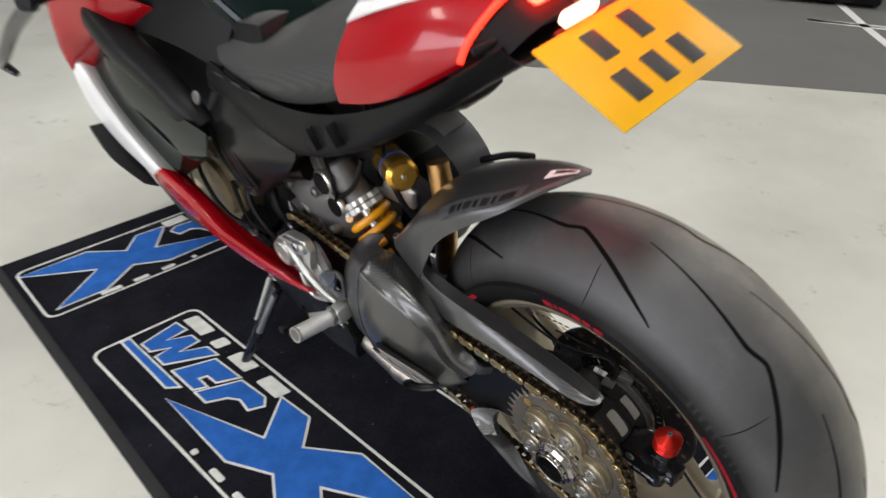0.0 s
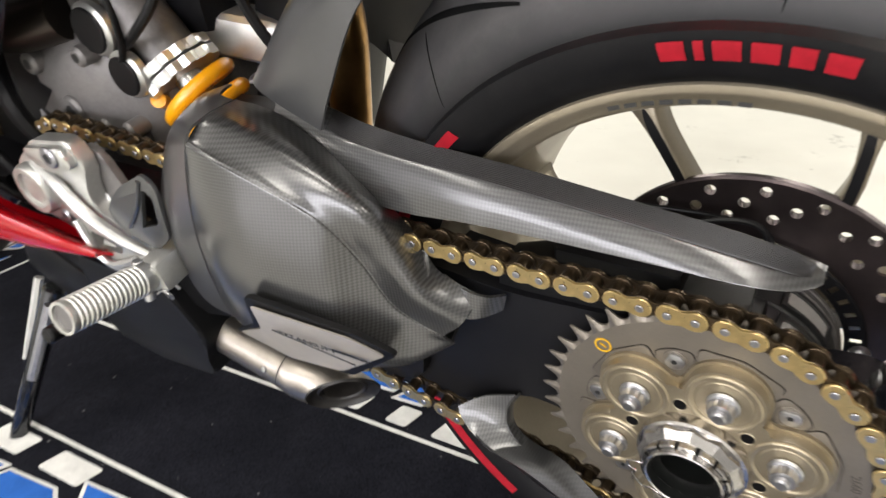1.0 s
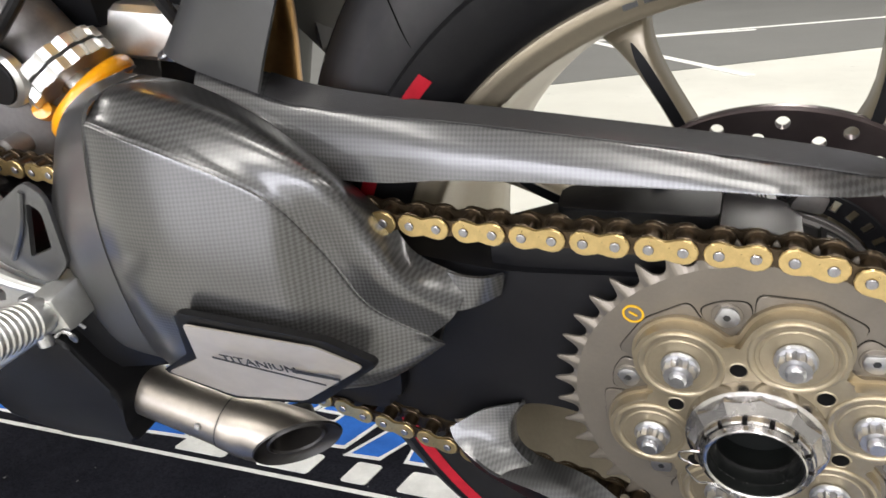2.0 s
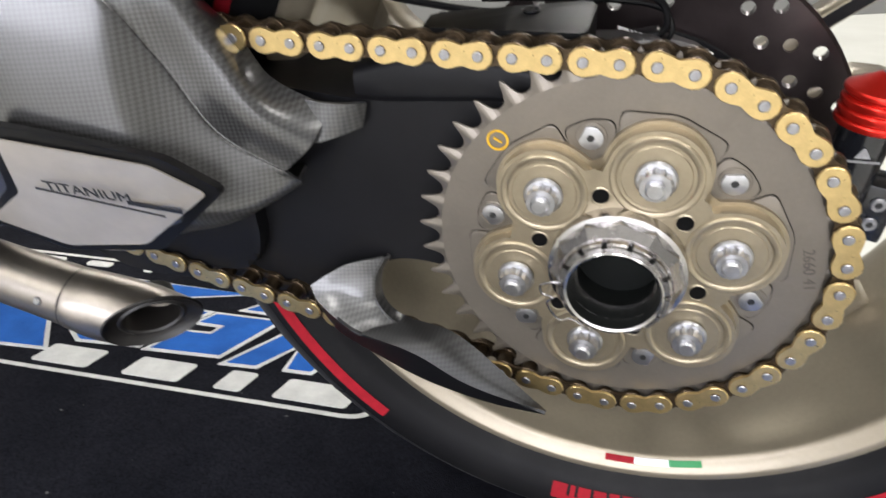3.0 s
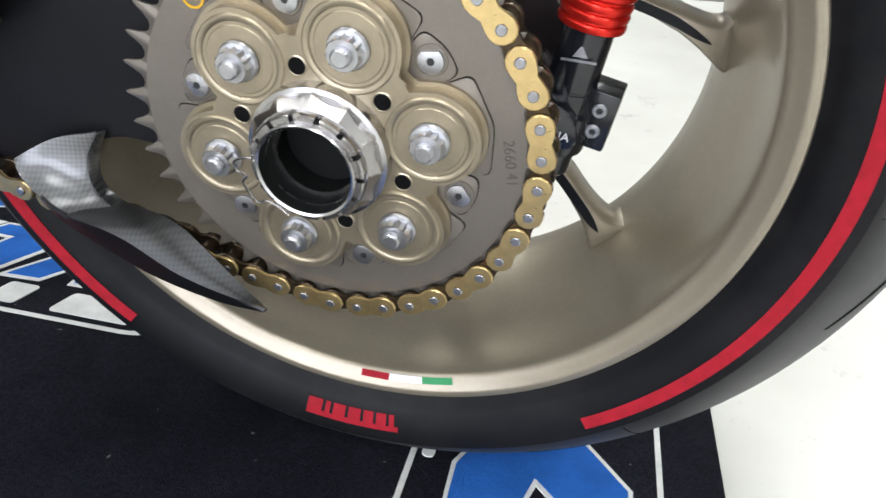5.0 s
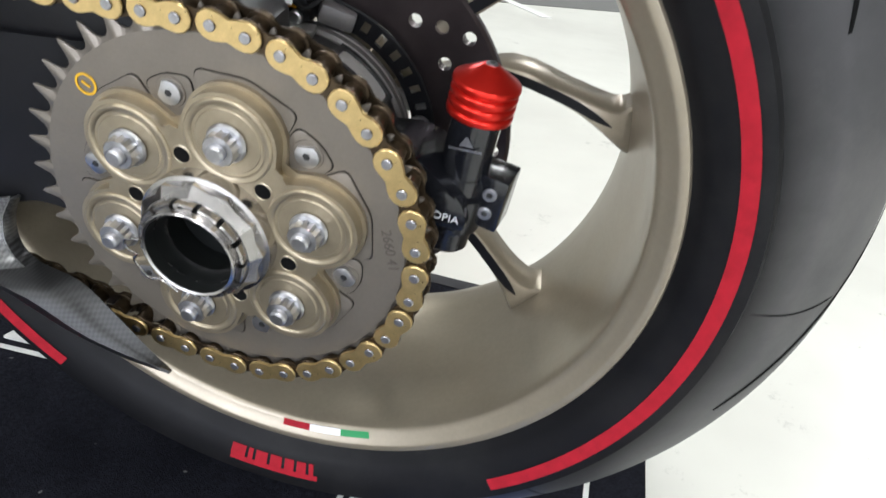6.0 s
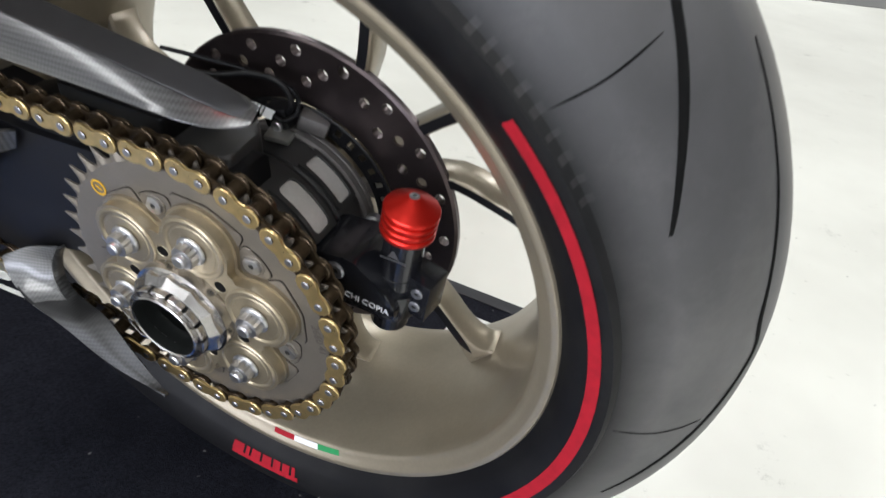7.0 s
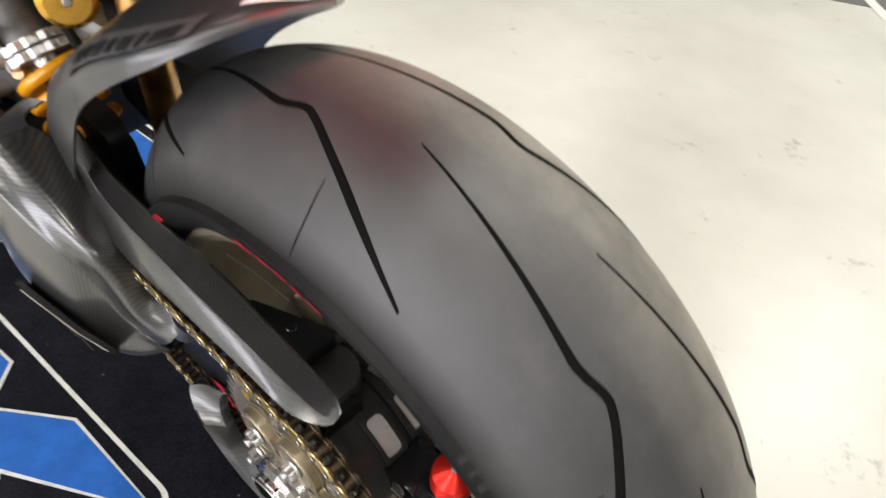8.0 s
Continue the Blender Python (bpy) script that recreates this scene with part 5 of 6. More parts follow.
part("reservoir_cap", rod(R0 - rd * 0.001, R0 + rd * 0.004, 0.0225, seg=36, bevel=0.002), M_GOLD_ANO, shock)
part("cap_plug", rod(R0 + rd * 0.003, R0 + rd * 0.0075, 0.0042, seg=12, bevel=0.001), M_ZINC, shock)
part("reservoir_sticker", rod(R0 - rd * 0.04, R0 - rd * 0.05, 0.0274, seg=36), Mat("blue_sticker", (0.03, 0.09, 0.4), 0.4).m, shock)
part("shock_hose", pipe([(-0.54, -0.07, 0.2), (-0.49, -0.085, 0.222), (-0.455, -0.075, 0.255), (-0.44, -0.06, 0.3)], 0.0045, 10, 6), M_BLACK_PLASTIC, shock)
part("linkage", box((0.1, 0.04, 0.045), (-0.475, 0.02, 0.188), (0, 10, 12), 0.012, seg=3), M_ALU, bike, "bright aluminium linkage")
part("heat_tinted_pipe", pipe([(-0.372, 0.015, 0.06), (-0.356, 0.015, 0.14), (-0.345, 0.015, 0.21), (-0.36, 0.025, 0.28)], 0.019, 18, 6), M_TITAN_BLUE, bike, "heat-tinted bronze pipe behind the mudguard leg")
part("inner_panel", slab(rounded([(-0.46, -0.02), (-0.37, -0.02), (-0.352, 0.06), (-0.352, 0.14), (-0.375, 0.155), (-0.46, 0.15)], 0.012), -0.055, -0.03, 0.005), M_BLACK_PLASTIC, bike, "black panel between the tyre and the swingarm")
# black block added so that no bright floor shows past the shock
part("inner_guard", box((0.1, 0.1, 0.18), (-0.43, 0.07, 0.15), (0, 20, 0), 0.02), M_BLACK_PLASTIC, bike, "black filler block added between the tyre and the shock")
shield_rows = [[(-0.53, 0.03, 0.265), (-0.47, 0.05, 0.29), (-0.42, 0.06, 0.288), (-0.375, 0.065, 0.255), (-0.35, 0.07, 0.2), (-0.345, 0.07, 0.15)],
               [(-0.52, 0.11, 0.285), (-0.465, 0.12, 0.308), (-0.41, 0.13, 0.3), (-0.36, 0.13, 0.26), (-0.335, 0.13, 0.2), (-0.33, 0.13, 0.15)]]
shield = part("heat_shield", patch(shield_rows, 0.003, 6, 6), Mat("grey_shield", (0.075, 0.075, 0.08), 0.4, 0.3).vary(20, 0.15).m, bike, "curved grey exhaust heat shield", 60)
part("shield_plate", patch([[(-0.44, 0.075, 0.3), (-0.42, 0.077, 0.297), (-0.4, 0.079, 0.285)], [(-0.435, 0.122, 0.314), (-0.412, 0.125, 0.308), (-0.39, 0.125, 0.296)]], 0.003, 6, 6), M_CAST, shield, "grey slotted plate")
part("shield_rubber", pipe([(-0.34, 0.1, 0.25), (-0.29, 0.115, 0.27), (-0.24, 0.115, 0.285)], 0.006, 8, 5), M_BLACK_PLASTIC, shield)

# rear-set foot peg
bracket_out = rounded([(-0.617, 0.125), (-0.577, 0.152), (-0.521, 0.159), (-0.509, 0.136), (-0.522, 0.111), (-0.524, 0.092), (-0.473, 0.068), (-0.434, 0.068), (-0.43, 0.05), (-0.489, 0.038), (-0.54, 0.014), (-0.557, 0.016), (-0.565, 0.05), (-0.57, 0.077), (-0.605, 0.06), (-0.633, 0.074), (-0.642, 0.098)], 0.007)
bracket_me = mesh_of("rear_set", slab(bracket_out, -0.163, -0.148, 0.003, None, 3), M_ALU)
tool = slab(rounded([(-0.555, 0.06), (-0.51, 0.052), (-0.515, 0.042), (-0.552, 0.04)], 0.004), -0.19, -0.14)
rod((-0.622, -0.14, 0.083), (-0.622, -0.19, 0.083), 0.007, seg=18, bm=tool)
rod((-0.552, -0.14, 0.108), (-0.552, -0.19, 0.108), 0.0065, seg=18, bm=tool)
rear_set = part("rear_set", cut(bracket_me, tool), None, bike, "machined aluminium foot peg bracket")
part("back_plate", slab(rounded([(-0.525, 0.15), (-0.505, 0.14), (-0.487, 0.1), (-0.5, 0.08), (-0.53, 0.085)], 0.008), -0.147, -0.14, 0.002), M_CAST, rear_set, "dull grey plate")
part("pivot_boss", lathe([(0.0, -0.172), (0.013, -0.172), (0.0135, -0.17), (0.018, -0.17), (0.0185, -0.174), (0.024, -0.174), (0.026, -0.171), (0.026, -0.16)], 40, centre=(-0.6, 0, 0.1)), M_ALU, rear_set)
part("upper_lug", slab(rounded([(-0.585, 0.147), (-0.522, 0.156), (-0.513, 0.138), (-0.54, 0.127), (-0.578, 0.132)], 0.008), -0.171, -0.162, 0.003), M_ALU, rear_set)
part("rail", pipe([(-0.585, -0.166, 0.13), (-0.555, -0.169, 0.112), (-0.53, -0.17, 0.088), (-0.49, -0.17, 0.07), (-0.455, -0.169, 0.063)], [0.004, 0.006, 0.006, 0.0055, 0.004], 10, 5), M_ALU, rear_set)
part("rail", pipe([(-0.565, -0.165, 0.07), (-0.555, -0.167, 0.045), (-0.535, -0.167, 0.028), (-0.49, -0.167, 0.045)], 0.004, 8, 5), M_ALU, rear_set)
socket_screw((-0.54, -0.17, 0.145), 0.0105, 0.004, rear_set)
for x, z, r in ((-0.583, 0.07, 0.007), (-0.548, 0.082, 0.006), (-0.466, 0.083, 0.006), (-0.436, 0.06, 0.007), (-0.615, 0.115, 0.006)):
    socket_screw((x, -0.162, z), r, 0.003, rear_set)
PEG0, PEG1 = V((-0.432, -0.176, 0.06)), V((-0.424, -0.27, 0.084))
peg_way = (PEG1 - PEG0).normalized()
prof = [(0.0, 0.0), (0.011, 0.0), (0.0125, 0.002)]
for k in range(15):
    h = 0.012 + 0.0044 * k
    prof += [(0.0132, h), (0.0142, h + 0.0008), (0.0142, h + 0.0022), (0.0132, h + 0.0031)]
prof += [(0.0142, 0.08), (0.0138, 0.083), (0.0115, 0.083), (0.011, 0.079), (0.0, 0.079)]
peg = lathe(prof, 18)
peg.transform(Matrix.Translation(PEG0 + peg_way * 0.014) @ peg_way.to_track_quat("Y", "Z").to_matrix().to_4x4())
part("foot_peg", peg, M_ALU, rear_set, "knurled bare aluminium foot peg")
# darker disc inside the peg's end, for the shade of the hollow
end = PEG0 + peg_way * 0.0935
part("peg_end", rod(end, end + peg_way * 0.001, 0.0108, seg=20), M_CAST, rear_set, "dull disc that stands for the shade in the hollow end")
part("peg_clevis", box((0.03, 0.03, 0.028), PEG0 + peg_way * 0.002, (0, -10, 8), 0.006), M_ALU, rear_set)
part("clevis_pin", rod(PEG0 + V((-0.006, -0.016, 0.018)), PEG0 + V((-0.004, -0.02, -0.02)), 0.005, seg=14, bevel=0.001), M_ZINC, rear_set)
part("peg_spring", pipe([PEG0 + V((0.012 + 0.006 * math.cos(k * 1.3), -0.004 - 0.002 * k, -0.014 + 0.006 * math.sin(k * 1.3))) for k in range(8)], 0.0013, 6, 4), M_ZINC, rear_set)
part("toe_peg", rod((-0.545, -0.19, -0.01), (-0.537, -0.25, 0.0045), 0.008, seg=18, bevel=0.002), M_BLACK_PLASTIC, rear_set, "black shift peg")
part("toe_lever", rod((-0.545, -0.188, -0.012), (-0.47, -0.172, 0.03), 0.005, seg=12), M_ALU, rear_set)
heel_me = mesh_of("heel_guard", slab(rounded([(-0.423, 0.149), (-0.411, 0.138), (-0.42, 0.088), (-0.446, 0.068), (-0.49, 0.082), (-0.497, 0.096), (-0.481, 0.114), (-0.46, 0.13)], 0.006), -0.167, -0.163, 0.0012), M_CARBON_GREY)
tool = slab(rounded([(-0.43, 0.134), (-0.42, 0.128), (-0.427, 0.1), (-0.453, 0.09)], 0.004), -0.19, -0.13)
part("heel_guard", cut(heel_me, tool), None, rear_set, "dark carbon heel guard with a cut-out")
part("heel_rib", pipe([(-0.428, -0.1675, 0.142), (-0.445, -0.168, 0.115), (-0.47, -0.168, 0.088)], 0.0022, 8, 5), M_CARBON_GREY, rear_set)
part("lever_rod", rod((-0.63, -0.15, 0.055), (-0.5, -0.155, 0.03), 0.005, seg=12), M_ZINC, rear_set)

# side stand
K0, K1 = V((-0.765, -0.14, -0.095)), V((-0.842, -0.272, -0.322))
stand = part("side_stand", rod(K0, K1, 0.014, 0.0105, seg=16, bevel=0.003), M_BLACK_GLOSS, bike, "black side stand resting on the mat")
part("stand_spring", rod(K0 + V((0.012, -0.02, -0.01)), K0.lerp(K1, 0.45) + V((0.014, -0.012, 0)), 0.007, seg=10), M_PIN, stand)
part("stand_blade", rod(K0 + V((-0.03, 0, 0.005)), K0.lerp(K1, 0.4) + V((-0.016, -0.004, 0)), 0.006, seg=8), M_ALU, stand)
part("stand_foot", box((0.06, 0.036, 0.01), K1 + V((-0.005, -0.008, -0.004)), (-10, 0, 20), 0.004), M_BLACK_GLOSS, stand)
part("stand_mount", box((0.13, 0.05, 0.08), (-0.72, -0.12, -0.06), (0, 25, 0), 0.012), M_BLACK_PLASTIC, bike, "black stand mount and lower tray")
part("lower_tray", box((0.22, 0.12, 0.05), (-0.66, -0.08, -0.03), (0, 8, 0), 0.014), M_BLACK_PLASTIC, bike, "black lower tray")

# fairing ---------------------------------------------------------------------------------------------------
def fairing(name, upper, lower, material, label):
    mid = [tuple((V(a) + V(b)) / 2 + V((0, -0.006, 0))) for a, b in zip(upper, lower)]
    back = [(x + 0.005, y + 0.025, z - 0.022) for x, y, z in upper]
    return part(name, patch([back, upper, mid, lower, [(x, y + 0.05, z - 0.01) for x, y, z in lower]], 0.003, 6, 4), material, bike, label, 50)


fairing("belly_panel", [(-0.536, -0.172, 0.046), (-0.6, -0.188, 0.066), (-0.669, -0.205, 0.096), (-0.718, -0.225, 0.139), (-0.771, -0.237, 0.2), (-0.86, -0.239, 0.222)],
        [(-0.54, -0.17, 0.039), (-0.64, -0.186, 0.036), (-0.7, -0.2, 0.05), (-0.752, -0.222, 0.095), (-0.835, -0.236, 0.145), (-0.915, -0.24, 0.185)], M_RED_PAINT, "glossy red belly panel")
fairing("side_panel", [(-0.857, -0.24, 0.221), (-0.892, -0.239, 0.229), (-0.942, -0.239, 0.25), (-1.004, -0.237, 0.279), (-1.078, -0.233, 0.328), (-1.122, -0.228, 0.37)],
        [(-0.912, -0.241, 0.184), (-0.965, -0.243, 0.2), (-1.03, -0.245, 0.215), (-1.1, -0.245, 0.245), (-1.145, -0.243, 0.28), (-1.14, -0.24, 0.35)], M_WHITE_PAINT, "glossy white side panel")
fairing("nose_panel", [(-1.12, -0.229, 0.368), (-1.085, -0.218, 0.395), (-1.04, -0.208, 0.425), (-0.98, -0.198, 0.452), (-0.926, -0.188, 0.475), (-0.85, -0.16, 0.51)],
        [(-1.137, -0.241, 0.348), (-1.14, -0.245, 0.39), (-1.125, -0.245, 0.435), (-1.11, -0.24, 0.485), (-1.08, -0.235, 0.53), (-1.02, -0.23, 0.57)], M_RED_PAINT, "glossy red upper fairing")
part("fairing_inner", patch([[(-1.15, -0.18, 0.42), (-0.98, -0.15, 0.45), (-0.72, -0.09, 0.42)], [(-1.13, -0.17, 0.3), (-0.95, -0.12, 0.3), (-0.72, -0.06, 0.3)], [(-1.1, -0.15, 0.2), (-0.98, -0.06, 0.2), (-0.74, -0.04, 0.22)]], 0.004, 6, 6), M_BLACK, bike, "black inner fairing")
part("gloss_panel", patch([[(-1.13, -0.2, 0.37), (-1.024, -0.2, 0.4), (-0.905, -0.2, 0.372), (-0.791, -0.2, 0.347), (-0.672, -0.198, 0.338)], [(-1.13, -0.212, 0.32), (-1.02, -0.214, 0.31), (-0.91, -0.214, 0.29), (-0.8, -0.212, 0.28), (-0.682, -0.206, 0.3)], [(-1.1, -0.214, 0.255), (-1.03, -0.216, 0.2), (-0.968, -0.215, 0.162), (-0.88, -0.212, 0.172), (-0.695, -0.205, 0.283)]], 0.003, 8, 8), M_GREEN_REFLECTION, bike, "glossy black side panel, a green reflection put into its colour", 60)
duct = []
for x, y, z, a, b in ((-1.0, -0.2, 0.475, 0.02, 0.03), (-0.93, -0.195, 0.44, 0.03, 0.034), (-0.85, -0.185, 0.392, 0.028, 0.032), (-0.77, -0.178, 0.34, 0.026, 0.03), (-0.735, -0.17, 0.312, 0.02, 0.022)):
    duct.append(oval((x, y, z), (0, 1, 0), (0.5, 0, 0.85), a, b, 20, 3))
duct = [list(c) for c in zip(*[catmull(c, 4) for c in zip(*duct)])]
frame_beam = part("frame_beam", loft(duct), M_BLACK_PLASTIC, bike, "matt black frame beam", 60)
for c in ((-0.752, -0.196, 0.322), (-0.735, -0.165, 0.372)):
    part("beam_screw", rod(c, V(c) + V((0, -0.007, 0.002)), 0.012, seg=24, bevel=0.003), M_CAST, frame_beam)
part("trunk_cover", patch([[(-0.735, -0.13, 0.385), (-0.66, -0.14, 0.4), (-0.58, -0.14, 0.385), (-0.5, -0.13, 0.36)], [(-0.765, -0.15, 0.32), (-0.69, -0.168, 0.33), (-0.6, -0.166, 0.33), (-0.5, -0.14, 0.325)], [(-0.768, -0.15, 0.25), (-0.71, -0.17, 0.255), (-0.64, -0.166, 0.26), (-0.54, -0.14, 0.28)], [(-0.73, -0.14, 0.18), (-0.7, -0.155, 0.18), (-0.66, -0.15, 0.19), (-0.62, -0.13, 0.215)]], 0.004, 7, 7), M_BLACK_SHINE, bike, "ribbed glossy black plastic cover under the seat", 60)
for k in range(4):
    part("cover_rib", pipe([(-0.735 + 0.022 * k, -0.163, 0.33), (-0.725 + 0.026 * k, -0.17, 0.27 + 0.004 * k), (-0.7 + 0.022 * k, -0.16, 0.205 + 0.006 * k)], 0.004, 8, 5), M_BLACK_PLASTIC, bike)
part("tank_side", patch([[(-1.0, -0.17, 0.48), (-0.9, -0.15, 0.52), (-0.78, -0.12, 0.53), (-0.66, -0.09, 0.5)], [(-0.98, -0.175, 0.44), (-0.88, -0.165, 0.455), (-0.78, -0.145, 0.44), (-0.69, -0.13, 0.415)]], 0.004, 7, 7), M_BLACK_PLASTIC, bike, "dark satin tank side", 60)
part("tank", patch([[(-1.0, 0.0, 0.66), (-0.9, 0.0, 0.69), (-0.78, 0.0, 0.66), (-0.68, 0.0, 0.58), (-0.56, 0.0, 0.5)], [(-1.0, -0.12, 0.6), (-0.9, -0.12, 0.62), (-0.78, -0.11, 0.59), (-0.67, -0.085, 0.52), (-0.58, -0.07, 0.478)], [(-1.0, -0.16, 0.49), (-0.9, -0.145, 0.525), (-0.78, -0.115, 0.528), (-0.68, -0.1, 0.47), (-0.62, -0.11, 0.44)]], 0.004, 7, 7), M_GREEN_REFLECTION, bike, "glossy black tank", 60)
seat_rows = [[(-0.7, 0.1, 0.47), (-0.55, 0.11, 0.49), (-0.42, 0.1, 0.525), (-0.3, 0.08, 0.56)], [(-0.705, 0.0, 0.478), (-0.55, 0.0, 0.5), (-0.42, 0.0, 0.535), (-0.3, 0.0, 0.57)], [(-0.7, -0.1, 0.462), (-0.55, -0.112, 0.474), (-0.43, -0.108, 0.505), (-0.31, -0.095, 0.54)], [(-0.685, -0.128, 0.44), (-0.55, -0.137, 0.44), (-0.44, -0.134, 0.462), (-0.325, -0.126, 0.5)], [(-0.67, -0.122, 0.415), (-0.55, -0.13, 0.41), (-0.44, -0.128, 0.43), (-0.325, -0.12, 0.47)]]
part("seat", patch(seat_rows, 0.01, 7, 7), M_SEAT, bike, "dark grey dimpled seat", 60)
part("seat_base", patch([[(-0.72, -0.132, 0.43), (-0.6, -0.143, 0.418), (-0.45, -0.143, 0.424), (-0.32, -0.135, 0.455), (-0.17, -0.118, 0.522), (-0.095, -0.075, 0.572)], [(-0.73, -0.14, 0.4), (-0.6, -0.152, 0.39), (-0.45, -0.152, 0.385), (-0.31, -0.14, 0.425), (-0.18, -0.115, 0.495), (-0.095, -0.06, 0.552)], [(-0.72, -0.13, 0.37), (-0.58, -0.14, 0.352), (-0.46, -0.142, 0.345), (-0.32, -0.125, 0.395), (-0.19, -0.09, 0.475), (-0.095, -0.04, 0.54)], [(-0.6, -0.03, 0.37), (-0.5, -0.05, 0.35), (-0.45, -0.05, 0.34), (-0.32, -0.04, 0.39), (-0.19, -0.02, 0.48), (-0.095, 0.0, 0.54)]], 0.004, 6, 6), M_BLACK_PLASTIC, bike, "black seat subframe panel", 60)
for x, z in ((-0.4, 0.372), (-0.345, 0.395)):
    part("strap_hook", slab(rounded([(x - 0.016, z + 0.012), (x + 0.012, z + 0.012), (x - 0.006, z + 0.045)], 0.004), -0.158, -0.14, 0.002), M_BLACK_PLASTIC, bike)
for k in range(3):
    # black bars laid on for the shade in the slots
    part("panel_slot", box((0.03, 0.003, 0.004), (-0.66 + 0.055 * k, -0.1475, 0.425 - 0.002 * k), (0, 3, 0), 0.001), M_INK_AND_SHADE, bike)
part("tail", patch([[(-0.31, 0.02, 0.62), (-0.24, 0.01, 0.635), (-0.17, 0.0, 0.65), (-0.1, 0.0, 0.655)], [(-0.315, -0.085, 0.582), (-0.25, -0.082, 0.598), (-0.18, -0.076, 0.61), (-0.105, -0.05, 0.622)], [(-0.33, -0.118, 0.54), (-0.27, -0.118, 0.55), (-0.2, -0.11, 0.565), (-0.122, -0.082, 0.588)], [(-0.342, -0.132, 0.495), (-0.28, -0.13, 0.508), (-0.2, -0.116, 0.53), (-0.132, -0.094, 0.562)], [(-0.342, -0.132, 0.462), (-0.27, -0.128, 0.482), (-0.2, -0.112, 0.512), (-0.14, -0.092, 0.548)]], 0.004, 7, 7), M_RED_PAINT, bike, "glossy red tail unit", 60)
part("tail_top", patch([[(-0.318, 0.02, 0.626), (-0.24, 0.01, 0.641), (-0.17, 0.0, 0.656)], [(-0.322, -0.083, 0.5875), (-0.26, -0.08, 0.602), (-0.2, -0.074, 0.6145)]], 0.003, 7, 7), M_WHITE_PAINT, bike, "white top of the tail", 60)
part("tail_flash", patch([[(-0.316, -0.088, 0.586), (-0.25, -0.085, 0.602), (-0.2, -0.08, 0.61)], [(-0.324, -0.106, 0.566), (-0.275, -0.101, 0.586), (-0.21, -0.083, 0.607)]], 0.002, 7, 5), M_WHITE_PAINT, bike, "white flash on the tail", 60)
part("tail_light", pipe([(-0.136, -0.0975, 0.556), (-0.127, -0.088, 0.58), (-0.113, -0.064, 0.607), (-0.098, -0.035, 0.628)], 0.0042, 10, 6), M_TAIL_STRIP, bike, "glowing red tail light strip")
part("tail_lamp", box((0.025, 0.14, 0.025), (-0.07, 0.015, 0.63), (0, 20, 0), 0.006), M_TAIL, bike, "glowing red rear lamp")
part("tail_inner", patch([[(-0.13, -0.09, 0.57), (-0.105, -0.05, 0.61), (-0.09, 0.0, 0.63)], [(-0.1, -0.07, 0.555), (-0.075, -0.04, 0.585), (-0.06, 0.0, 0.6)]], 0.004, 5, 5), M_BLACK, bike, "black recess under the tail light")
part("plate_bar", rod((-0.125, -0.09, 0.567), (-0.078, -0.005, 0.59), 0.007, seg=14, bevel=0.002), M_BLACK_PLASTIC, bike, "black plate lamp arm")
NP_C, NP_U, NP_V = V((0.011, 0.016, 0.559)), V((-0.004, 1.0, 0.0)).normalized(), V((-0.11, 0.0, 0.053)).normalized()
np_m = Matrix((NP_U, NP_V, NP_U.cross(NP_V))).transposed().to_4x4()
np_m.translation = NP_C


def plate_box(w, h, t, u=0.0, v=0.0, lift=0.0, turn=0.0, bevel=0.001):
    bm = box((w, h, t), (u, v, lift), (0, 0, turn), bevel)
    bm.transform(np_m)
    return bm


number_plate = part("number_plate", plate_box(0.205, 0.122, 0.003), M_PLATE_YELLOW, bike, "yellow registration plate with plain black bars")
for u, v in ((-0.036, 0.028), (0.024, 0.028), (-0.05, -0.026), (-0.004, -0.026), (0.042, -0.026)):
    part("plate_mark", plate_box(0.024, 0.038, 0.001, u, v, 0.0022), M_INK_AND_SHADE, number_plate)
part("plate_hanger", plate_box(0.12, 0.1, 0.012, 0.0, 0.02, -0.009, 0, 0.004), M_BLACK_PLASTIC, number_plate)
part("plate_light", plate_box(0.05, 0.014, 0.014, -0.03, 0.066, 0.012, 0, 0.004), M_LED, number_plate, "small white plate light")



def other_side(names):
    """The same panels on the machine's right."""
    for ob in [o for o in bike.children if o.name.split(".")[0] in names]:
        me = ob.data.copy()
        me.transform(Matrix.Scale(-1, 4, (0, 1, 0)))
        me.flip_normals()
        part(ob.name.split(".")[0], me, None, bike)


other_side(("belly_panel", "side_panel", "nose_panel", "gloss_panel", "seat_base", "tail", "tank", "tank_side", "fork_leg"))

# front wheel and winglets
fc = (-1.46, 0.0, -0.035)
fw = part("front_wheel", lathe([(0.218, -0.045), (0.226, -0.048), (0.226, -0.04), (0.206, -0.02), (0.206, 0.02), (0.226, 0.04), (0.226, 0.048), (0.218, 0.045), (0.2, 0.02), (0.2, -0.02)], 80, closed=True, centre=fc), M_RIM, bike, "bronze front wheel")
part("front_tyre", lathe([(0.222, -0.045), (0.24, -0.056), (0.265, -0.06), (0.285, -0.046), (0.296, -0.024), (0.3, 0.0), (0.296, 0.024), (0.285, 0.046), (0.265, 0.06), (0.24, 0.056), (0.222, 0.045)], 80, closed=True, centre=fc), M_RUBBER, fw, "black front tyre")
for k in range(6):
    a = radians(60 * k + 10)
    part("front_spoke", rod((fc[0] + 0.03 * math.cos(a), 0, fc[2] + 0.03 * math.sin(a)), (fc[0] + 0.205 * math.cos(a), 0, fc[2] + 0.205 * math.sin(a)), 0.012, seg=10), M_RIM, fw)
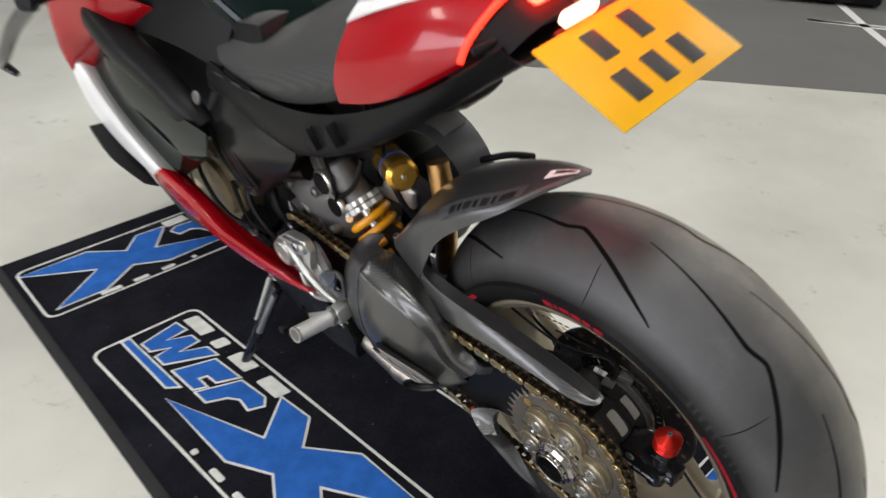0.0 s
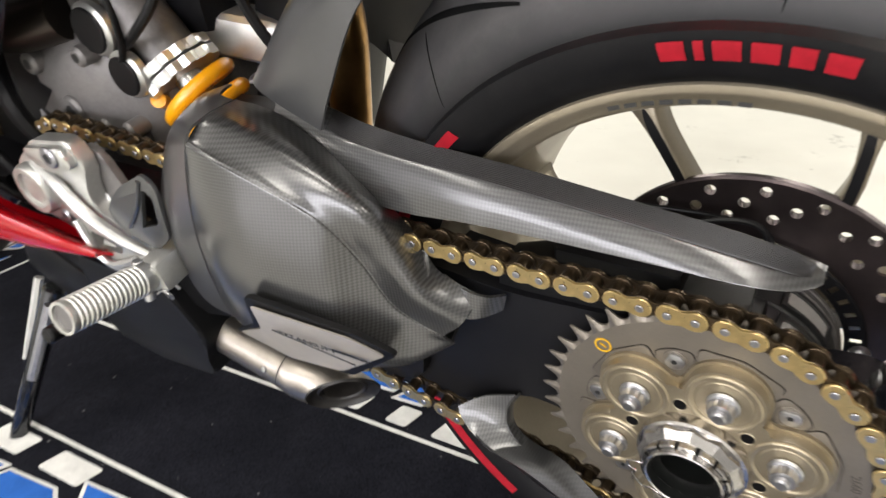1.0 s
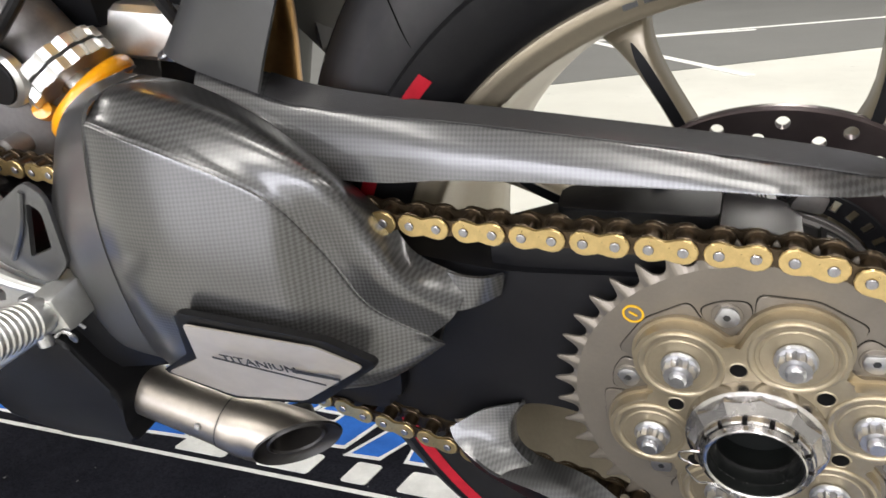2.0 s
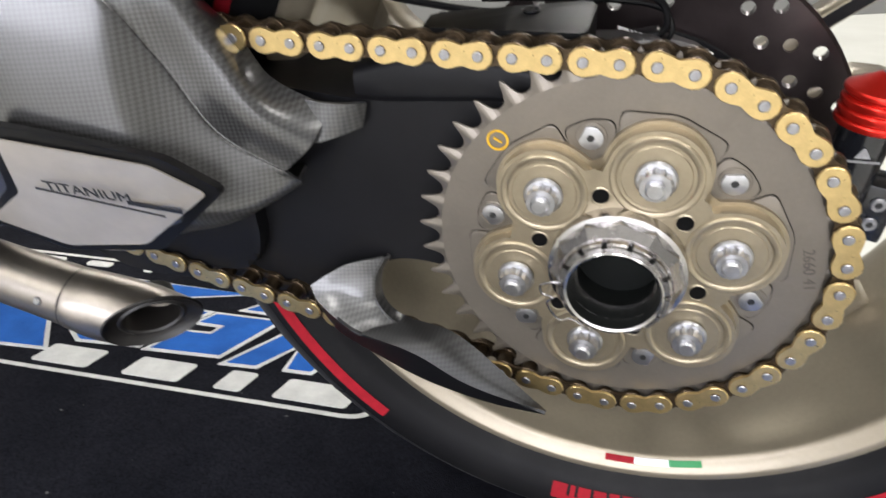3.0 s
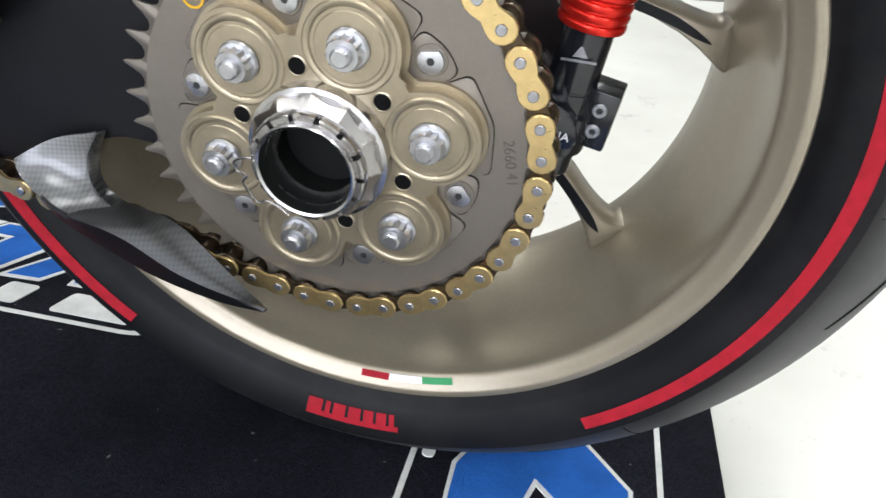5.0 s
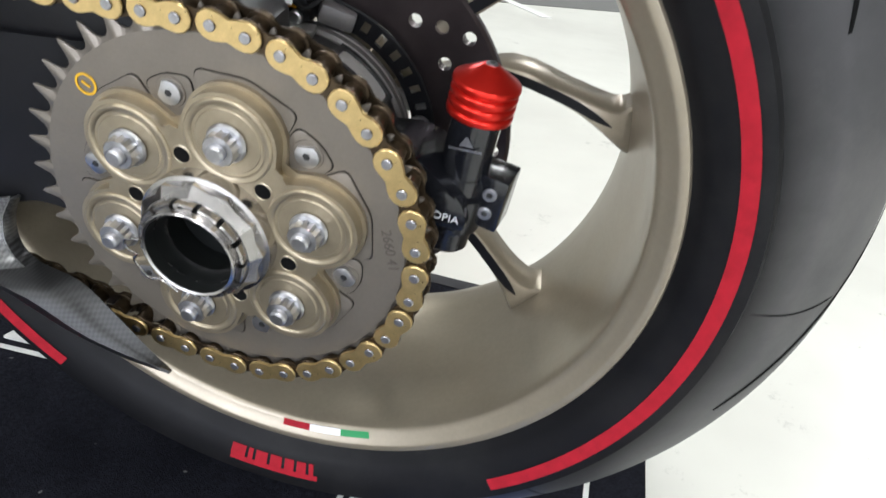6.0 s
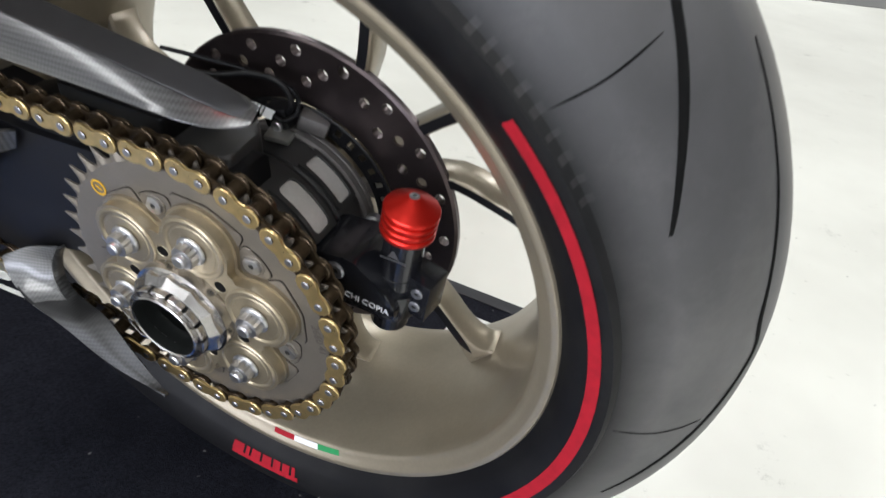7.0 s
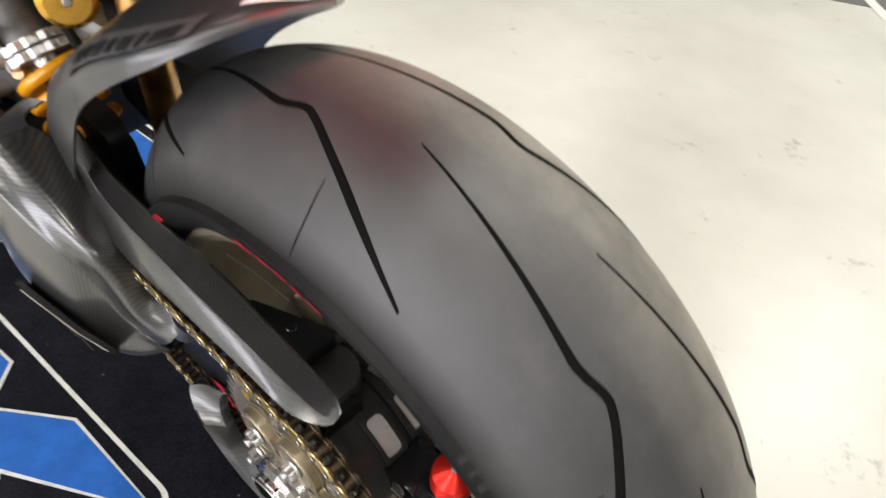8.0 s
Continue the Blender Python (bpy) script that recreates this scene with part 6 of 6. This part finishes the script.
part("front_disc", lathe([(0.11, -0.062), (0.165, -0.062), (0.165, -0.057), (0.11, -0.057)], 60, closed=True, centre=fc), M_DISC, fw)
part("fork_leg", rod((-1.46, -0.1, -0.04), (-1.28, -0.1, 0.5), 0.026, seg=20), M_GOLD_ANO, bike, "gold fork leg")
part("winglet", patch([[(-1.1, -0.242, 0.24), (-1.0, -0.243, 0.2), (-0.91, -0.243, 0.16)], [(-1.09, -0.275, 0.25), (-1.0, -0.282, 0.215), (-0.93, -0.262, 0.17)]], 0.005, 6, 6), M_BLACK_PLASTIC, bike, "black lower winglet")
part("lever_guard", pipe([(-0.78, -0.33, 0.585), (-0.9, -0.345, 0.53), (-1.02, -0.36, 0.46), (-1.08, -0.36, 0.43), (-1.06, -0.35, 0.41)], [0.012, 0.012, 0.011, 0.01, 0.006], 10, 6), M_BLACK_GLOSS, bike, "curved black lever guard")
part("handlebar", rod((-0.95, -0.12, 0.56), (-0.78, -0.34, 0.59), 0.013, seg=16), M_BLACK, bike, "black handlebar end")

# filler: closes the bright gap between tank and seat
part("tank_base", box((0.3, 0.2, 0.14), (-0.72, 0.0, 0.42), (0, -8, 0), 0.03), M_BLACK, bike, "black filler block added under the tank and seat")
# filler: keeps light from passing through the bay behind the shock
part("inner_body", box((0.3, 0.16, 0.2), (-0.62, 0.06, 0.3), (0, 5, 0), 0.03), M_BLACK, bike, "black filler block added to darken the bay behind the shock")
part("rear_body", box((0.24, 0.1, 0.1), (-0.36, 0.03, 0.42), (0, -25, 0), 0.03), M_BLACK, bike, "black tray under the seat")

# ---------------------------------------------------------------- floor mat and floor areas
MAT_X0, MAT_X1, MAT_Y0, MAT_Y1 = -1.64, 0.3, -0.56, 0.36
bm = box((MAT_X1 - MAT_X0, MAT_Y1 - MAT_Y0, 0.006), ((MAT_X0 + MAT_X1) / 2, (MAT_Y0 + MAT_Y1) / 2, 0.003), bevel=0.002)
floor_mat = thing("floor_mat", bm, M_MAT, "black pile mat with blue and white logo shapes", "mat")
part("border_strip", box((MAT_X1 - MAT_X0 - 0.004, 0.022, 0.0015), ((MAT_X0 + MAT_X1) / 2, MAT_Y0 + 0.013, 0.0066), bevel=0.0005), M_MAT_EDGE, floor_mat)
part("border_strip", box((MAT_X1 - MAT_X0 - 0.004, 0.022, 0.0015), ((MAT_X0 + MAT_X1) / 2, MAT_Y1 - 0.013, 0.0066), bevel=0.0005), M_MAT_EDGE, floor_mat)


def flat(outline, z0, z1):
    """A thin printed shape on the floor, outline in x, y."""
    bm = bmesh.new()
    a = [bm.verts.new((x, y, z0)) for x, y in outline]
    b = [bm.verts.new((x, y, z1)) for x, y in outline]
    bm.faces.new(a[::-1]), bm.faces.new(b)
    for i in range(len(a)):
        bm.faces.new((a[i], a[(i + 1) % len(a)], b[(i + 1) % len(a)], b[i]))
    bm.normal_update()
    bmesh.ops.triangulate(bm, faces=[f for f in bm.faces if len(f.verts) > 4], ngon_method="EAR_CLIP")
    bmesh.ops.recalc_face_normals(bm, faces=bm.faces)
    return bm


def swell(outline, d):
    """The outline moved outwards by d."""
    n = len(outline)
    area = sum(outline[i][0] * outline[(i + 1) % n][1] - outline[(i + 1) % n][0] * outline[i][1] for i in range(n))
    s = 1 if area > 0 else -1
    out = []
    for i in range(n):
        p0, p1, p2 = (Vector(outline[(i + k) % n]) for k in (-1, 0, 1))
        e0, e1 = (p1 - p0).normalized(), (p2 - p1).normalized()
        n0, n1 = Vector((e0.y, -e0.x)) * s, Vector((e1.y, -e1.x)) * s
        m = (n0 + n1) / max(0.35, 1 + n0.dot(n1))
        out.append(tuple(p1 + m * d))
    return out


ZIG = [(0.03, 0.075), (0.067, 0.071), (0.074, 0.132), (0.1, 0.074), (0.127, 0.073), (0.134, 0.132), (0.165, 0.07), (0.2, 0.068), (0.15, 0.175), (0.115, 0.175), (0.108, 0.128), (0.085, 0.175), (0.05, 0.175)]
BLOCK = [(0.217, 0.08), (0.305, 0.075), (0.286, 0.12), (0.252, 0.122), (0.246, 0.146), (0.282, 0.147), (0.272, 0.171), (0.188, 0.172)]
HOOK = [(0.322, 0.078), (0.4, 0.072), (0.42, 0.088), (0.408, 0.118), (0.37, 0.112), (0.345, 0.13), (0.326, 0.172), (0.287, 0.172)]
STRIPE = [(0.012, 0.192), (0.24, 0.192), (0.225, 0.212), (0.012, 0.208)]
CROSS = [(0.43, 0.045), (0.515, 0.04), (0.575, 0.105), (0.67, 0.028), (0.86, 0.03), (0.675, 0.14), (0.83, 0.255), (0.7, 0.255), (0.592, 0.185), (0.5, 0.235), (0.262, 0.232), (0.505, 0.145)]
SMALL = [(0.03, 0.12), (0.152, 0.19), (0.228, 0.305), (0.345, 0.425)]


def logo_panel(place, long=0.87, wide=0.29, depth=0.0006):
    """A framed group of plain blue and white shapes; place maps (u, v) onto the mat."""
    z = 0.006
    ring = rounded([(0, 0), (long, 0), (long, wide), (0, wide)], 0.035, 6)
    inner = rounded([(0.007, 0.007), (long - 0.007, 0.007), (long - 0.007, wide - 0.007), (0.007, wide - 0.007)], 0.03, 6)
    bm = bmesh.new()
    o = [bm.verts.new((*place(*p), z + 0.0012)) for p in ring]
    i2 = [bm.verts.new((*place(*p), z + 0.0012)) for p in inner]
    for k in range(len(o)):
        bm.faces.new((o[k], o[(k + 1) % len(o)], i2[(k + 1) % len(o)], i2[k]))
    part("frame_line", bm, M_MAT_WHITE, floor_mat)
    for shape in (ZIG, BLOCK, HOOK, STRIPE, CROSS):
        part("logo_edge", flat([place(*p) for p in swell(shape, 0.0055)], z, z + 0.001), M_MAT_WHITE, floor_mat)
        part("logo_shape", flat([place(*p) for p in shape], z, z + 0.0018), M_MAT_BLUE, floor_mat)
    for a, b in SMALL:
        part("small_block", flat([place(*p) for p in rounded([(a + 0.006, 0.017), (b, 0.017), (b - 0.006, 0.055), (a, 0.055)], 0.005, 3)], z, z + 0.0013), M_MAT_WHITE, floor_mat)
    for a, b in ((0.43, 0.445), (0.5, 0.54), (0.58, 0.625), (0.66, 0.72)):
        part("small_block", flat([place(*p) for p in rounded([(a, 0.262), (b, 0.262), (b, 0.277), (a, 0.277)], 0.005, 2)], z, z + 0.0013), M_MAT_WHITE, floor_mat)


logo_panel(lambda u, v: (-1.095 + u, -0.229 + 0.055 * u - 0.92 * v))
logo_panel(lambda u, v: (-0.232 - u, 0.022 - 0.055 * u + 0.92 * v))
logo_panel(lambda u, v: (0.248 - 0.72 * v, -0.5 + 0.92 * u))
logo_panel(lambda u, v: (-1.57 + 0.95 * v, 0.28 - 0.92 * u))

# grey tiled area with white lines, far side
bm = flat([(-1.79, 1.74), (-0.42, 2.6), (2.6, 4.5), (2.6, 9.4), (-7.9, 9.4), (-5.2, 6.2)], 0.0, 0.003)
thing("floor_grey", bm, M_GREY_FLOOR, "dark grey rubber floor tiles beyond the resin floor", "floor", "structure")
for a, b in (((-1.19, 3.44), (-0.1, 3.8)), ((-0.9, 3.5), (-0.08, 2.5)), ((-0.9, 3.5), (-2.2, 5.2)), ((-1.19, 3.44), (2.4, 4.9))):
    a, b = Vector(a), Vector(b)
    d = (b - a).normalized() * 0.0225
    n = Vector((-d.y, d.x))
    thing("floor_line", flat([tuple(a + n), tuple(a - n), tuple(b - n), tuple(b + n)], 0.0, 0.0045), M_LINE, "white painted line on the grey floor", "line", "structure")
bm = box((0.9, 0.5, 0.08), (-1.5, 4.0, 0.06), (0, 0, 20), 0.02)
thing("display_base", bm, M_BLACK_PLASTIC, "low black display base on the grey floor", "base")
